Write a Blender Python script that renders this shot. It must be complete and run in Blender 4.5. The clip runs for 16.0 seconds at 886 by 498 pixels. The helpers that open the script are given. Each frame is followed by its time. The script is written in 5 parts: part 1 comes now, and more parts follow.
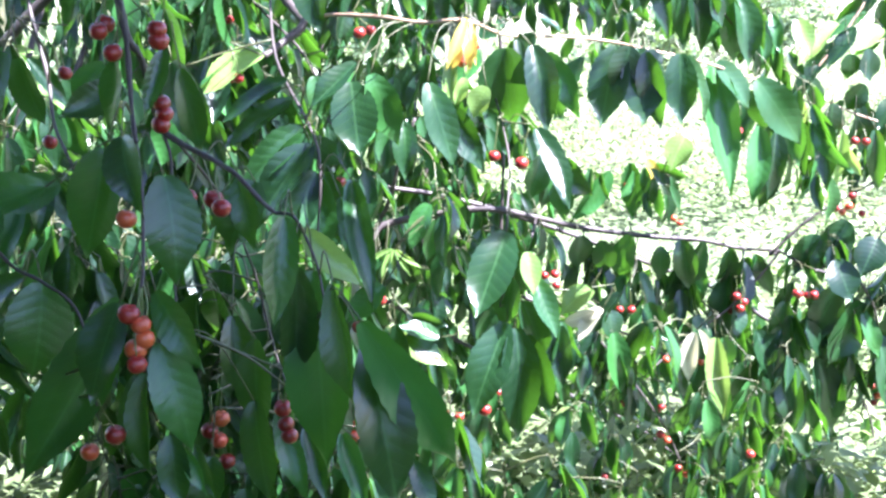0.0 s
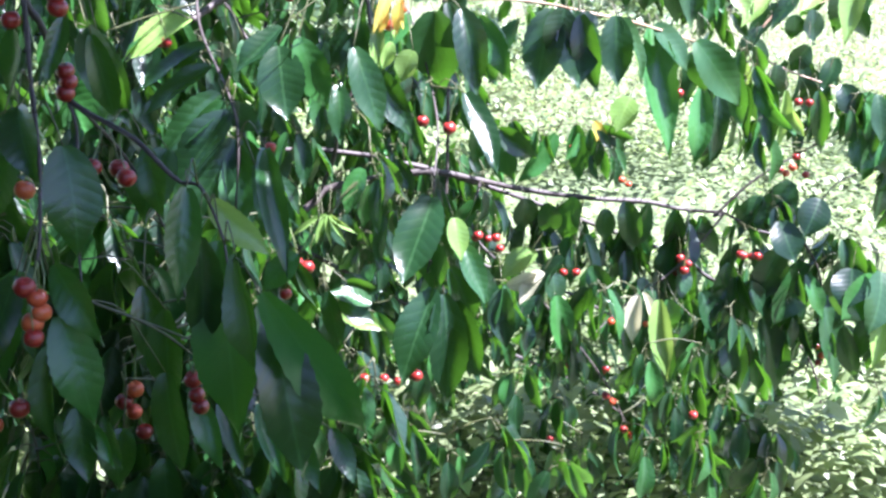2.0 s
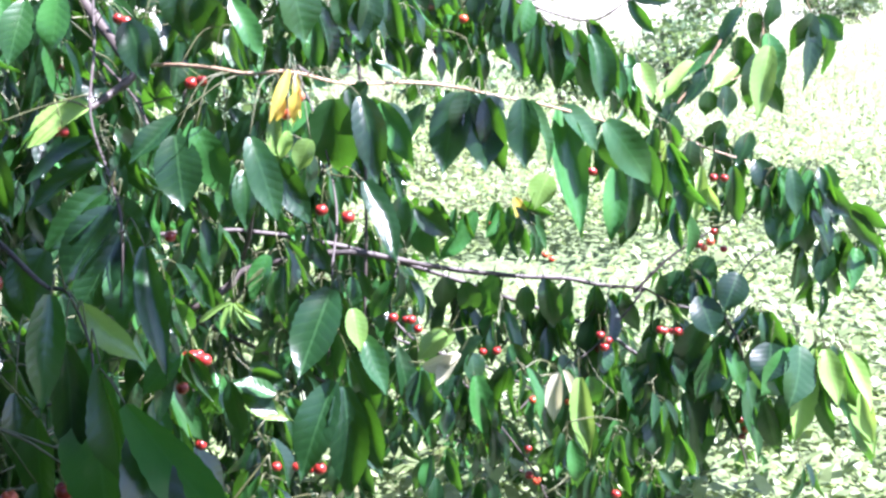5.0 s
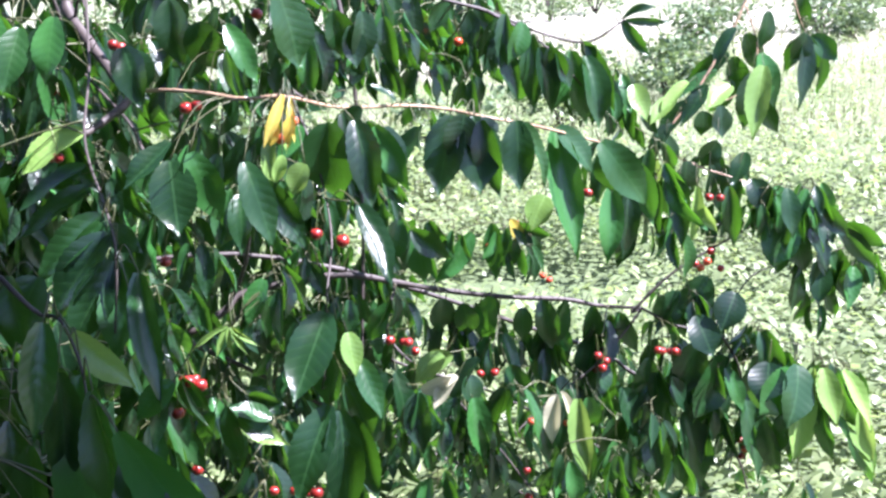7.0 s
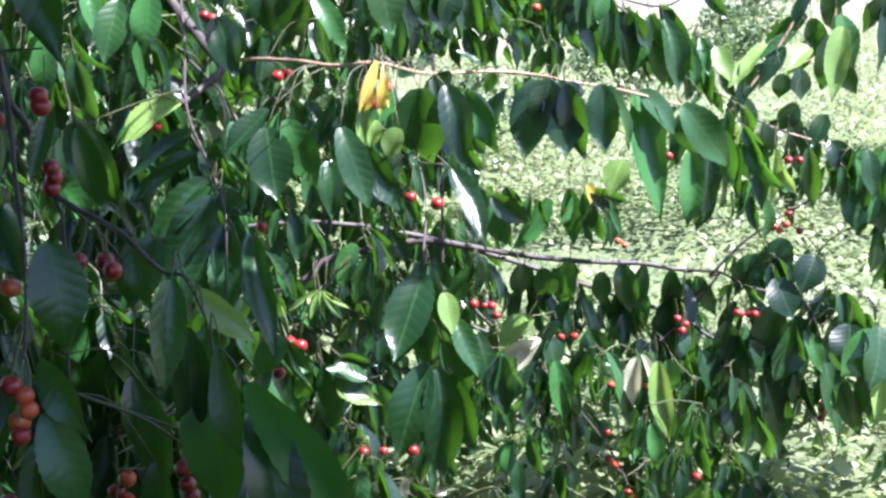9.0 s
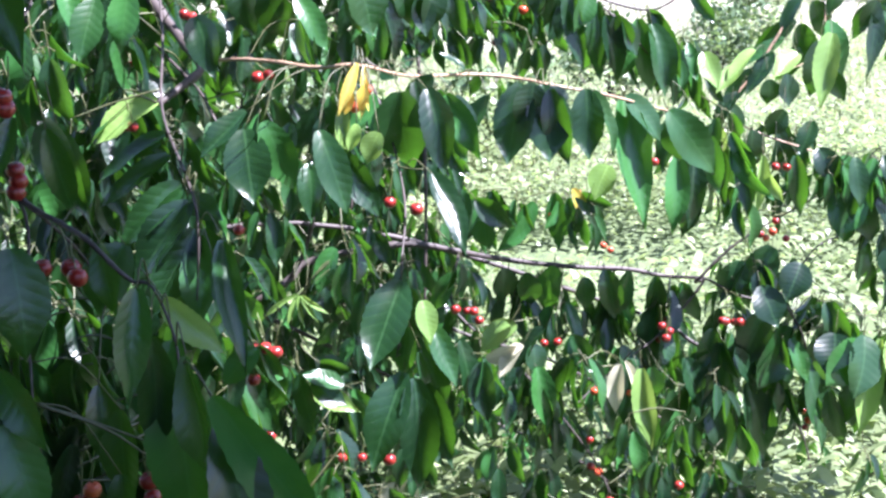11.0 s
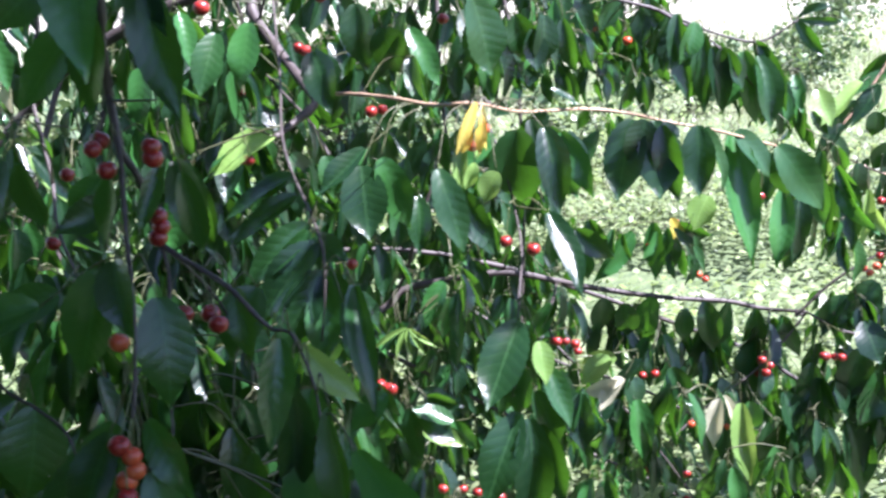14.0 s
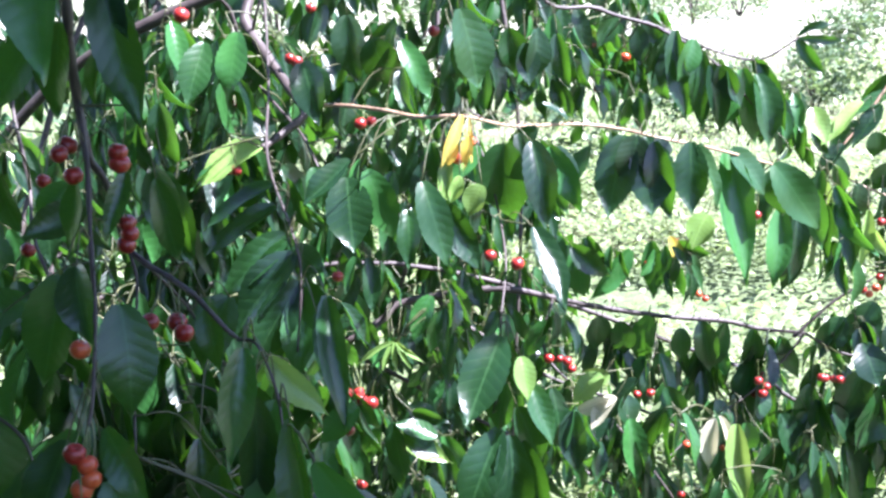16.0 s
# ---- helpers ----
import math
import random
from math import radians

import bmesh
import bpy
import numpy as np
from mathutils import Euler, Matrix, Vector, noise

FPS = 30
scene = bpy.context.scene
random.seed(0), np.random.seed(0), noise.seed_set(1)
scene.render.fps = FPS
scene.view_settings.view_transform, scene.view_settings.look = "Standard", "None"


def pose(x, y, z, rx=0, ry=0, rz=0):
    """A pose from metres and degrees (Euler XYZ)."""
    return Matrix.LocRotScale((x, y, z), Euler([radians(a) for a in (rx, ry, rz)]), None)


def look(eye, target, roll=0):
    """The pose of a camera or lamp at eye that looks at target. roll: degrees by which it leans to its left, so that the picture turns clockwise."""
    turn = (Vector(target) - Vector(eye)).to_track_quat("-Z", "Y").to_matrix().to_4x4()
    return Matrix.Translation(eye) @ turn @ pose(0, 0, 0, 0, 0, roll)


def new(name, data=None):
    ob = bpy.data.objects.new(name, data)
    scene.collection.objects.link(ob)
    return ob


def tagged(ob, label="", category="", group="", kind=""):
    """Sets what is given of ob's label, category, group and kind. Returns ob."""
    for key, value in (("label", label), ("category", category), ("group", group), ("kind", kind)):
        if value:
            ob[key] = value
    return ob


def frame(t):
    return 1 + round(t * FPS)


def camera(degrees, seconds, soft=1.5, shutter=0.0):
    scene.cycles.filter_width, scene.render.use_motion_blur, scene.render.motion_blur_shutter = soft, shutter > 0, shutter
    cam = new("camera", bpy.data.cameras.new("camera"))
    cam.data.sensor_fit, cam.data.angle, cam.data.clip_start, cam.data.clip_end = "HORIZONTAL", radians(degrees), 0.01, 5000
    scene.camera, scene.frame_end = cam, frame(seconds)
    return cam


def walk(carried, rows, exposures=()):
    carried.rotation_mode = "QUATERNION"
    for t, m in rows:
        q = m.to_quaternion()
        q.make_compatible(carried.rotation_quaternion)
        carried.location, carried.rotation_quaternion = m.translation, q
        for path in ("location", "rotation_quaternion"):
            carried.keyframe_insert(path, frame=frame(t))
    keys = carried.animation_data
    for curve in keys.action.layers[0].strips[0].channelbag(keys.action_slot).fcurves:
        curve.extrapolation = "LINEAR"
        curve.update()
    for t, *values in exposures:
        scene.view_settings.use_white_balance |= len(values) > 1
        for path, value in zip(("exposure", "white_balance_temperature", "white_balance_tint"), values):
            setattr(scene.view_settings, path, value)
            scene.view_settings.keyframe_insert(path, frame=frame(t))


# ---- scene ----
cam = camera(38.9, 16.0, soft=2.7, shutter=0.5)
PATH = [
    (0, (0.034, -0.118, 1.613), (-0.003, 1.814, 1.097), -1.0),
    (0.5, (0.025, -0.124, 1.617), (0.05, 1.808, 1.1), -0.3),
    (1, (0.06, -0.109, 1.623), (0.203, 1.814, 1.093), 0.0),
    (1.5, (0.089, -0.097, 1.611), (0.182, 1.82, 1.051), 0.1),
    (2, (0.091, -0.107, 1.618), (0.098, 1.807, 1.039), -1.0),
    (2.5, (0.091, -0.103, 1.621), (0.089, 1.817, 1.063), -1.0),
    (3, (0.093, -0.099, 1.621), (0.089, 1.823, 1.068), -1.1),
    (3.5, (0.103, -0.087, 1.623), (0.148, 1.83, 1.055), 0.2),
    (4, (0.131, -0.079, 1.628), (0.201, 1.84, 1.069), -0.6),
    (4.5, (0.149, -0.079, 1.64), (0.234, 1.853, 1.127), -1.0),
    (7, (0.163, -0.08, 1.646), (0.254, 1.866, 1.195), -1.7),
    (7.5, (0.152, -0.089, 1.642), (0.257, 1.857, 1.192), -1.3),
    (8, (0.122, -0.104, 1.636), (0.175, 1.839, 1.163), -3.9),
    (8.5, (0.111, -0.114, 1.639), (0.115, 1.826, 1.152), -3.1),
    (11, (0.127, -0.081, 1.645), (0.143, 1.856, 1.151), -2.1),
    (11.5, (0.131, -0.082, 1.648), (0.167, 1.858, 1.16), -2.4),
    (12, (0.145, -0.082, 1.645), (0.189, 1.86, 1.166), -2.4),
    (12.5, (0.146, -0.079, 1.639), (0.205, 1.862, 1.159), -2.0),
    (13, (0.131, -0.079, 1.642), (0.187, 1.861, 1.16), -2.6),
    (13.5, (0.112, -0.072, 1.675), (0.073, 1.87, 1.2), -2.8),
    (14, (0.066, -0.074, 1.684), (-0.026, 1.867, 1.209), -1.9),
    (14.5, (0.031, -0.092, 1.689), (-0.101, 1.848, 1.22), -3.6),
    (15, (0.04, -0.088, 1.69), (-0.091, 1.854, 1.23), -2.4),
    (15.5, (0.077, -0.068, 1.687), (-0.04, 1.877, 1.237), -1.3),
    (16, (0.106, -0.059, 1.674), (-0.01, 1.887, 1.227), -1.2),
]
EXPOSURES = [(0.0, 3.75, 5550, 27), (1.0, 3.9, 5550, 27), (1.5, 3.4, 5600, 27), (2.0, 3.15, 5600, 27), (4.5, 3.25, 5600, 27), (7.0, 2.68, 5700, 27), (8.5, 2.62, 5700, 26),
             (12.0, 2.87, 5650, 27), (13.2, 2.8, 5650, 27), (14.0, 2.65, 5650, 27), (14.5, 2.75, 5600, 27), (15.0, 2.88, 5600, 27), (16.0, 3.1, 5600, 27)]
walk(cam, [(t, look(eye, target, roll)) for t, eye, target, roll in PATH], EXPOSURES)

# ---- world, sun ----
SUN_TO = Vector((0.6, -0.16, 1.0)).normalized()
world = bpy.data.worlds.new("sky")
scene.world = world
world.use_nodes = True
wt = world.node_tree
sky = wt.nodes.new("ShaderNodeTexSky")
sky.sky_type = "NISHITA"
sky.sun_disc = False
sky.sun_elevation = math.asin(SUN_TO.z)
sky.sun_rotation = math.atan2(SUN_TO.x, SUN_TO.y)
wt.links.new(sky.outputs[0], wt.nodes["Background"].inputs[0])
wt.nodes["Background"].inputs[1].default_value = 0.05
sun = new("sun", bpy.data.lights.new("sun", "SUN"))
sun.data.energy, sun.data.angle, sun.data.color = 5.0, radians(0.53), (1.0, 0.97, 0.92)
sun.matrix_world = look(SUN_TO * 30, (0, 0, 0))


# ---- materials ----
def mat(name):
    m = bpy.data.materials.new(name)
    m.use_nodes = True
    nt = m.node_tree
    return m, nt, nt.nodes["Principled BSDF"]


def node(nt, kind, **props):
    n = nt.nodes.new("ShaderNode" + kind)
    for k, v in props.items():
        n.inputs[k].default_value = v
    return n


def ramp(nt, source, stops):
    r = nt.nodes.new("ShaderNodeValToRGB")
    while len(r.color_ramp.elements) < len(stops):
        r.color_ramp.elements.new(0.5)
    for e, (p, c) in zip(r.color_ramp.elements, stops):
        e.position, e.color = p, (*c, 1)
    nt.links.new(source, r.inputs[0])
    return r.outputs[0]


def mix(nt, fac, a, b, blend="MIX"):
    n = nt.nodes.new("ShaderNodeMix")
    n.data_type, n.blend_type = "RGBA", blend
    for sock, v in ((n.inputs[0], fac), (n.inputs[6], a), (n.inputs[7], b)):
        if isinstance(v, (int, float)):
            sock.default_value = v
        elif isinstance(v, tuple):
            sock.default_value = (*v, 1)
        else:
            nt.links.new(v, sock)
    return n.outputs[2]


def calc(nt, op, a, b=0.0):
    n = nt.nodes.new("ShaderNodeMath")
    n.operation = op
    for sock, v in ((n.inputs[0], a), (n.inputs[1], b)):
        if isinstance(v, (int, float)):
            sock.default_value = v
        else:
            nt.links.new(v, sock)
    return n.outputs[0]


def leaf_material(name, dark, fresh, glow, per_island, through_light=0.13, rough=0.3, veins=True):
    m, nt, bsdf = mat(name)
    if per_island:
        rnd = nt.nodes.new("ShaderNodeNewGeometry").outputs["Random Per Island"]
    else:
        rnd = nt.nodes.new("ShaderNodeObjectInfo").outputs["Random"]
    base = ramp(nt, rnd, [(0.0, dark), (0.5, tuple(a * 0.7 + b * 0.3 for a, b in zip(dark, fresh))), (0.82, fresh), (1.0, tuple(v * 2.1 for v in fresh))])
    blot = node(nt, "TexNoise", Scale=70.0, Detail=4.0)
    tc = nt.nodes.new("ShaderNodeTexCoord")
    nt.links.new(tc.outputs["Object"], blot.inputs["Vector"])
    base = mix(nt, calc(nt, "MULTIPLY", blot.outputs[0], 0.45), base, tuple(v * 0.55 for v in dark))
    if veins:
        uv = nt.nodes.new("ShaderNodeUVMap")
        sep = nt.nodes.new("ShaderNodeSeparateXYZ")
        nt.links.new(uv.outputs[0], sep.inputs[0])
        off = calc(nt, "ABSOLUTE", calc(nt, "SUBTRACT", sep.outputs[0], 0.5))
        rib = calc(nt, "LESS_THAN", off, 0.022)
        side = calc(nt, "FRACT", calc(nt, "MULTIPLY", calc(nt, "SUBTRACT", sep.outputs[1], calc(nt, "MULTIPLY", off, 0.42)), 9.0))
        line = calc(nt, "LESS_THAN", side, 0.09)
        vein = calc(nt, "MAXIMUM", rib, calc(nt, "MULTIPLY", line, 0.45))
        base = mix(nt, calc(nt, "MULTIPLY", vein, 0.22), base, tuple(v * 1.8 + 0.03 for v in fresh))
        bump = node(nt, "Bump", Strength=0.2, Distance=0.0009)
        swell = calc(nt, "SINE", calc(nt, "MULTIPLY", side, math.pi))
        nt.links.new(calc(nt, "ADD", swell, calc(nt, "MULTIPLY", blot.outputs[0], 0.5)), bump.inputs["Height"])
        nt.links.new(bump.outputs[0], bsdf.inputs["Normal"])
    nt.links.new(base, bsdf.inputs["Base Color"])
    bsdf.inputs["Roughness"].default_value = rough
    bsdf.inputs["Specular IOR Level"].default_value = 0.62
    tr = nt.nodes.new("ShaderNodeBsdfTranslucent")
    nt.links.new(mix(nt, 0.8, base, glow), tr.inputs[0])
    ms = nt.nodes.new("ShaderNodeMixShader")
    ms.inputs[0].default_value = through_light
    nt.links.new(bsdf.outputs[0], ms.inputs[1])
    nt.links.new(tr.outputs[0], ms.inputs[2])
    nt.links.new(ms.outputs[0], nt.nodes["Material Output"].inputs[0])
    return m


DARK, FRESH, GLOW = (0.003, 0.013, 0.007), (0.018, 0.07, 0.015), (0.17, 0.5, 0.02)
M_LEAF = leaf_material("cherry leaf", DARK, FRESH, GLOW, False)
M_FOLIAGE = leaf_material("cherry foliage", DARK, FRESH, GLOW, True)
M_YELLOW = leaf_material("yellowing leaf", (0.45, 0.36, 0.06), (0.55, 0.44, 0.09), (0.6, 0.45, 0.06), False, 0.35)
# brighter yellow-green that paints sunlight onto single leaves, a few of them young
M_LIME = leaf_material("sun-painted lime leaf", (0.11, 0.2, 0.045), (0.17, 0.28, 0.07), (0.35, 0.52, 0.08), False, 0.3)
# whitish tone for a dried leaf and, as painted sunlight, for strongly lit leaves
M_PALE = leaf_material("pale leaf with sunlight in its colour, some dried", (0.4, 0.38, 0.26), (0.55, 0.53, 0.38), (0.6, 0.55, 0.3), False, 0.25)
M_WEED = leaf_material("weed leaf", (0.13, 0.175, 0.07), (0.2, 0.235, 0.115), (0.32, 0.42, 0.14), True, 0.4, 0.45, False)
M_HERB = leaf_material("meadow herb leaf", (0.13, 0.18, 0.07), (0.2, 0.24, 0.12), (0.32, 0.42, 0.15), True, 0.4, 0.5, False)
M_GRASS = leaf_material("dry grass", (0.13, 0.155, 0.065), (0.23, 0.24, 0.13), (0.3, 0.36, 0.13), True, 0.25, 0.6, False)
M_SHRUB = leaf_material("shrub leaf", (0.045, 0.085, 0.035), (0.11, 0.16, 0.07), (0.2, 0.3, 0.08), True, 0.25, 0.5, False)


def bark_material():
    m, nt, bsdf = mat("cherry bark")
    tc = nt.nodes.new("ShaderNodeTexCoord")
    n1 = node(nt, "TexNoise", Scale=45.0, Detail=6.0)
    n2 = node(nt, "TexNoise", Scale=8.0, Detail=3.0)
    for n in (n1, n2):
        nt.links.new(tc.outputs["Object"], n.inputs["Vector"])
    c = ramp(nt, n1.outputs[0], [(0.25, (0.02, 0.016, 0.015)), (0.6, (0.045, 0.036, 0.032)), (0.85, (0.12, 0.105, 0.095))])
    nt.links.new(mix(nt, calc(nt, "MULTIPLY", n2.outputs[0], 0.5), c, (0.055, 0.036, 0.03)), bsdf.inputs["Base Color"])
    bsdf.inputs["Roughness"].default_value = 0.6
    bump = node(nt, "Bump", Strength=0.6, Distance=0.003)
    nt.links.new(n1.outputs[0], bump.inputs["Height"])
    nt.links.new(bump.outputs[0], bsdf.inputs["Normal"])
    return m


def plain_noise(name, a, b, scale, rough, bump_by=0.0):
    m, nt, bsdf = mat(name)
    tc = nt.nodes.new("ShaderNodeTexCoord")
    n1 = node(nt, "TexNoise", Scale=scale, Detail=5.0)
    nt.links.new(tc.outputs["Object"], n1.inputs["Vector"])
    nt.links.new(ramp(nt, n1.outputs[0], [(0.3, a), (0.7, b)]), bsdf.inputs["Base Color"])
    bsdf.inputs["Roughness"].default_value = rough
    if bump_by:
        bump = node(nt, "Bump", Strength=0.5, Distance=bump_by)
        nt.links.new(n1.outputs[0], bump.inputs["Height"])
        nt.links.new(bump.outputs[0], bsdf.inputs["Normal"])
    return m


M_BARK = bark_material()
M_TWIG = plain_noise("tan young bark", (0.2, 0.12, 0.075), (0.36, 0.25, 0.16), 50.0, 0.5, 0.001)
M_SHOOT = plain_noise("young shoot", (0.035, 0.045, 0.016), (0.085, 0.085, 0.032), 60.0, 0.5)
M_STALK = plain_noise("cherry stalk", (0.07, 0.11, 0.03), (0.13, 0.14, 0.05), 90.0, 0.45)


def cherry_material(name, a, b, c):
    m, nt, bsdf = mat(name)
    rnd = nt.nodes.new("ShaderNodeObjectInfo").outputs["Random"]
    tc = nt.nodes.new("ShaderNodeTexCoord")
    n1 = node(nt, "TexNoise", Scale=60.0, Detail=3.0)
    nt.links.new(tc.outputs["Object"], n1.inputs["Vector"])
    nt.links.new(mix(nt, n1.outputs[0], ramp(nt, rnd, [(0.0, a), (1.0, b)]), c), bsdf.inputs["Base Color"])
    bsdf.inputs["Roughness"].default_value = 0.3
    bsdf.inputs["Subsurface Weight"].default_value = 0.25
    bsdf.inputs["Subsurface Radius"].default_value = (0.006, 0.002, 0.001)
    bsdf.inputs["Subsurface Scale"].default_value = 1.0
    return m


M_RED = cherry_material("red cherry skin", (0.11, 0.005, 0.006), (0.25, 0.012, 0.012), (0.22, 0.022, 0.014))
M_ORANGE = cherry_material("half ripe cherry skin", (0.36, 0.06, 0.02), (0.5, 0.15, 0.03), (0.36, 0.03, 0.02))


def ground_material():
    m, nt, bsdf = mat("meadow ground")
    tc = nt.nodes.new("ShaderNodeTexCoord")
    n1 = node(nt, "TexNoise", Scale=0.35, Detail=6.0)
    n2 = node(nt, "TexNoise", Scale=14.0, Detail=6.0)
    for n in (n1, n2):
        nt.links.new(tc.outputs["Object"], n.inputs["Vector"])
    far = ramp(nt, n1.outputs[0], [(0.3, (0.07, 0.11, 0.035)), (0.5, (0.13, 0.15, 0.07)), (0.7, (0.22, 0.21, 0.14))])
    # near grass is green, its colour darkened for the shade under the tree
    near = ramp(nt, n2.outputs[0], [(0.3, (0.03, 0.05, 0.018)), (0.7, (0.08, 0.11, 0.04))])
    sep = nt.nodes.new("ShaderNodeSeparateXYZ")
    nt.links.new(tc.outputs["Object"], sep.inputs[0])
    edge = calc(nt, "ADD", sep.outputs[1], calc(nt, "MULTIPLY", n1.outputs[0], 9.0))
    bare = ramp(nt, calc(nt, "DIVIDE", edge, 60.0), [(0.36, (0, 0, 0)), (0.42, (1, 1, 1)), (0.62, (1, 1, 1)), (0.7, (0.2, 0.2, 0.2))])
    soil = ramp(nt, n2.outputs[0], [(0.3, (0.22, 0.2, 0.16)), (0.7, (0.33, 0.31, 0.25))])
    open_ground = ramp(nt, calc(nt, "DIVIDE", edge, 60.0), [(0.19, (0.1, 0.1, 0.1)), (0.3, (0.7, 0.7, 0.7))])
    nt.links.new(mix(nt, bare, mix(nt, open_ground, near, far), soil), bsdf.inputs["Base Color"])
    bsdf.inputs["Roughness"].default_value = 0.9
    bump = node(nt, "Bump", Strength=0.8, Distance=0.05)
    nt.links.new(n2.outputs[0], bump.inputs["Height"])
    nt.links.new(bump.outputs[0], bsdf.inputs["Normal"])
    return m


M_GROUND = ground_material()


# ---- makers ----
def mesh_from(name, verts, faces, material, uvs=None, smooth=True):
    me = bpy.data.meshes.new(name)
    me.from_pydata(verts, [], faces)
    me.materials.append(material)
    if uvs is not None:
        lay = me.uv_layers.new(name="UVMap")
        idx = np.empty(len(me.loops), dtype=np.int32)
        me.loops.foreach_get("vertex_index", idx)
        lay.data.foreach_set("uv", np.asarray(uvs, dtype=np.float32)[idx].ravel())
    me.polygons.foreach_set("use_smooth", [smooth] * len(me.polygons))
    me.update()
    return me


def part(name, me, parent, label="", kind=""):
    ob = new(name, me)
    ob.parent = parent
    return tagged(ob, label, kind=kind)


def catmull(pts, steps):
    p = [Vector(q) for q in pts]
    p = [p[0] * 2 - p[1]] + p + [p[-1] * 2 - p[-2]]
    out = []
    for i in range(1, len(p) - 2):
        for s in range(steps):
            t = s / steps
            out.append(0.5 * (2 * p[i] + (p[i + 1] - p[i - 1]) * t + (2 * p[i - 1] - 5 * p[i] + 4 * p[i + 1] - p[i + 2]) * t * t
                              + (3 * p[i] - p[i - 1] - 3 * p[i + 1] + p[i + 2]) * t ** 3))
    return out + [p[-2]]


def tube(line, r0, r1, sides=7, rough=0.12, at=0):
    """Verts and faces of a tapered, slightly knobbly limb along a line."""
    verts, faces, n = [], [], len(line)
    side = Vector((0.3, 0.2, 1)).normalized()
    for i, c in enumerate(line):
        d = (line[min(i + 1, n - 1)] - line[max(i - 1, 0)]).normalized()
        side = (side - d * side.dot(d)).normalized() if (side - d * side.dot(d)).length > 1e-4 else d.orthogonal().normalized()
        up = d.cross(side)
        r = r0 + (r1 - r0) * i / (n - 1)
        knob = 1 + rough * noise.noise(c * 30) + (0.22 if i % 6 == 3 else 0) * rough * 4
        for k in range(sides):
            a = 2 * math.pi * k / sides
            verts.append(c + (side * math.cos(a) + up * math.sin(a)) * r * knob)
    for i in range(n - 1):
        for k in range(sides):
            a, b = at + i * sides + k, at + i * sides + (k + 1) % sides
            faces.append((a, b, b + sides, a + sides))
    faces.append(tuple(at + k for k in reversed(range(sides))))
    faces.append(tuple(at + (n - 1) * sides + k for k in range(sides)))
    return verts, faces


def leaf_shape(seed, stations=22, fold=0.26, bend=0.24, wave=0.035):
    """A cherry leaf one unit long along +Y and one wide, toothed, with a drawn-out tip: verts, faces, uvs."""
    rnd = random.Random(seed)
    fold, bend, ph = fold * rnd.uniform(0.5, 1.5), bend * rnd.uniform(-0.2, 1.5), rnd.uniform(0, 6)
    twist, sway = rnd.uniform(-0.35, 0.35), rnd.uniform(-0.06, 0.06)
    slim = rnd.uniform(-1, 1)
    verts, faces, uvs = [], [], []
    for i in range(stations + 1):
        u = i / stations
        w = 1.42 * u ** 0.74 * (1 - u) ** 0.8 * (1 + 0.2 * slim * (0.5 - u)) if 0 < u < 1 else 0.012
        w *= 1 - 0.5 * max(0.0, (u - 0.7) / 0.3)
        if 0 < i < stations:
            w *= 1 + (0.03 if i % 2 else -0.03)
        for v in (-1.0, -0.55, 0.0, 0.55, 1.0):
            z = fold * abs(v) * w + wave * abs(v) * math.sin(u * 9 + ph + (2.0 if v > 0 else 0)) * (0.3 + u)
            z -= bend * u * u
            x = v * w + sway * math.sin(u * math.pi)
            a = twist * u
            verts.append((x * math.cos(a) - z * 0.3 * math.sin(a), u - 0.04 * abs(v) * (1 if i else 0), z + x * math.sin(a) * 0.5))
            uvs.append((0.5 + 0.5 * v * (w / 0.5 if w > 0.02 else 0), u))
    for i in range(stations):
        for k in range(4):
            a = i * 5 + k
            faces.append((a, a + 1, a + 6, a + 5))
    return verts, faces, uvs


SHAPES = [leaf_shape(s) for s in range(10)]
SMALL = [leaf_shape(s + 50, 6) for s in range(6)]
LEAF_MESHES = [mesh_from("leaf", v, f, M_LEAF, u) for v, f, u in SHAPES]
LIME_MESH = mesh_from("sunlit_leaf", *SHAPES[5][:2], M_LIME, SHAPES[5][2])
PALE_MESH = mesh_from("pale_leaf", *SHAPES[5][:2], M_PALE, SHAPES[5][2])
YELLOW_MESH = mesh_from("yellow_leaf", *SHAPES[3][:2], M_YELLOW, SHAPES[3][2])


def leaf_pose(base, tip, width, spin):
    """The matrix that lays a unit leaf from base to tip, its face turned by spin degrees about that line."""
    base, tip = Vector(base), Vector(tip)
    axis = tip - base
    length = axis.length
    axis.normalize()
    face = Vector((0, -1, 0.45))
    face = (face - axis * face.dot(axis)).normalized()
    face = Matrix.Rotation(radians(spin), 3, axis) @ face
    side = axis.cross(face)
    m = Matrix((side, axis, face)).transposed().to_4x4()
    return Matrix.Translation(base) @ m @ Matrix.Diagonal((width, length, length * 0.8, 1))


class Foliage:
    """Many leaves gathered into one mesh."""

    def __init__(self):
        self.v, self.f, self.u, self.n = [], [], [], 0

    def add(self, m, shape):
        v = np.array(shape[0]) @ np.array(m.to_3x3()).T + np.array(m.translation)
        self.v.append(v)
        self.f.append(np.array(shape[1]) + self.n)
        self.u.append(np.array(shape[2]))
        self.n += len(v)

    def mesh(self, name, material):
        return mesh_from(name, np.concatenate(self.v).tolist(), np.concatenate(self.f).tolist(), material, np.concatenate(self.u))


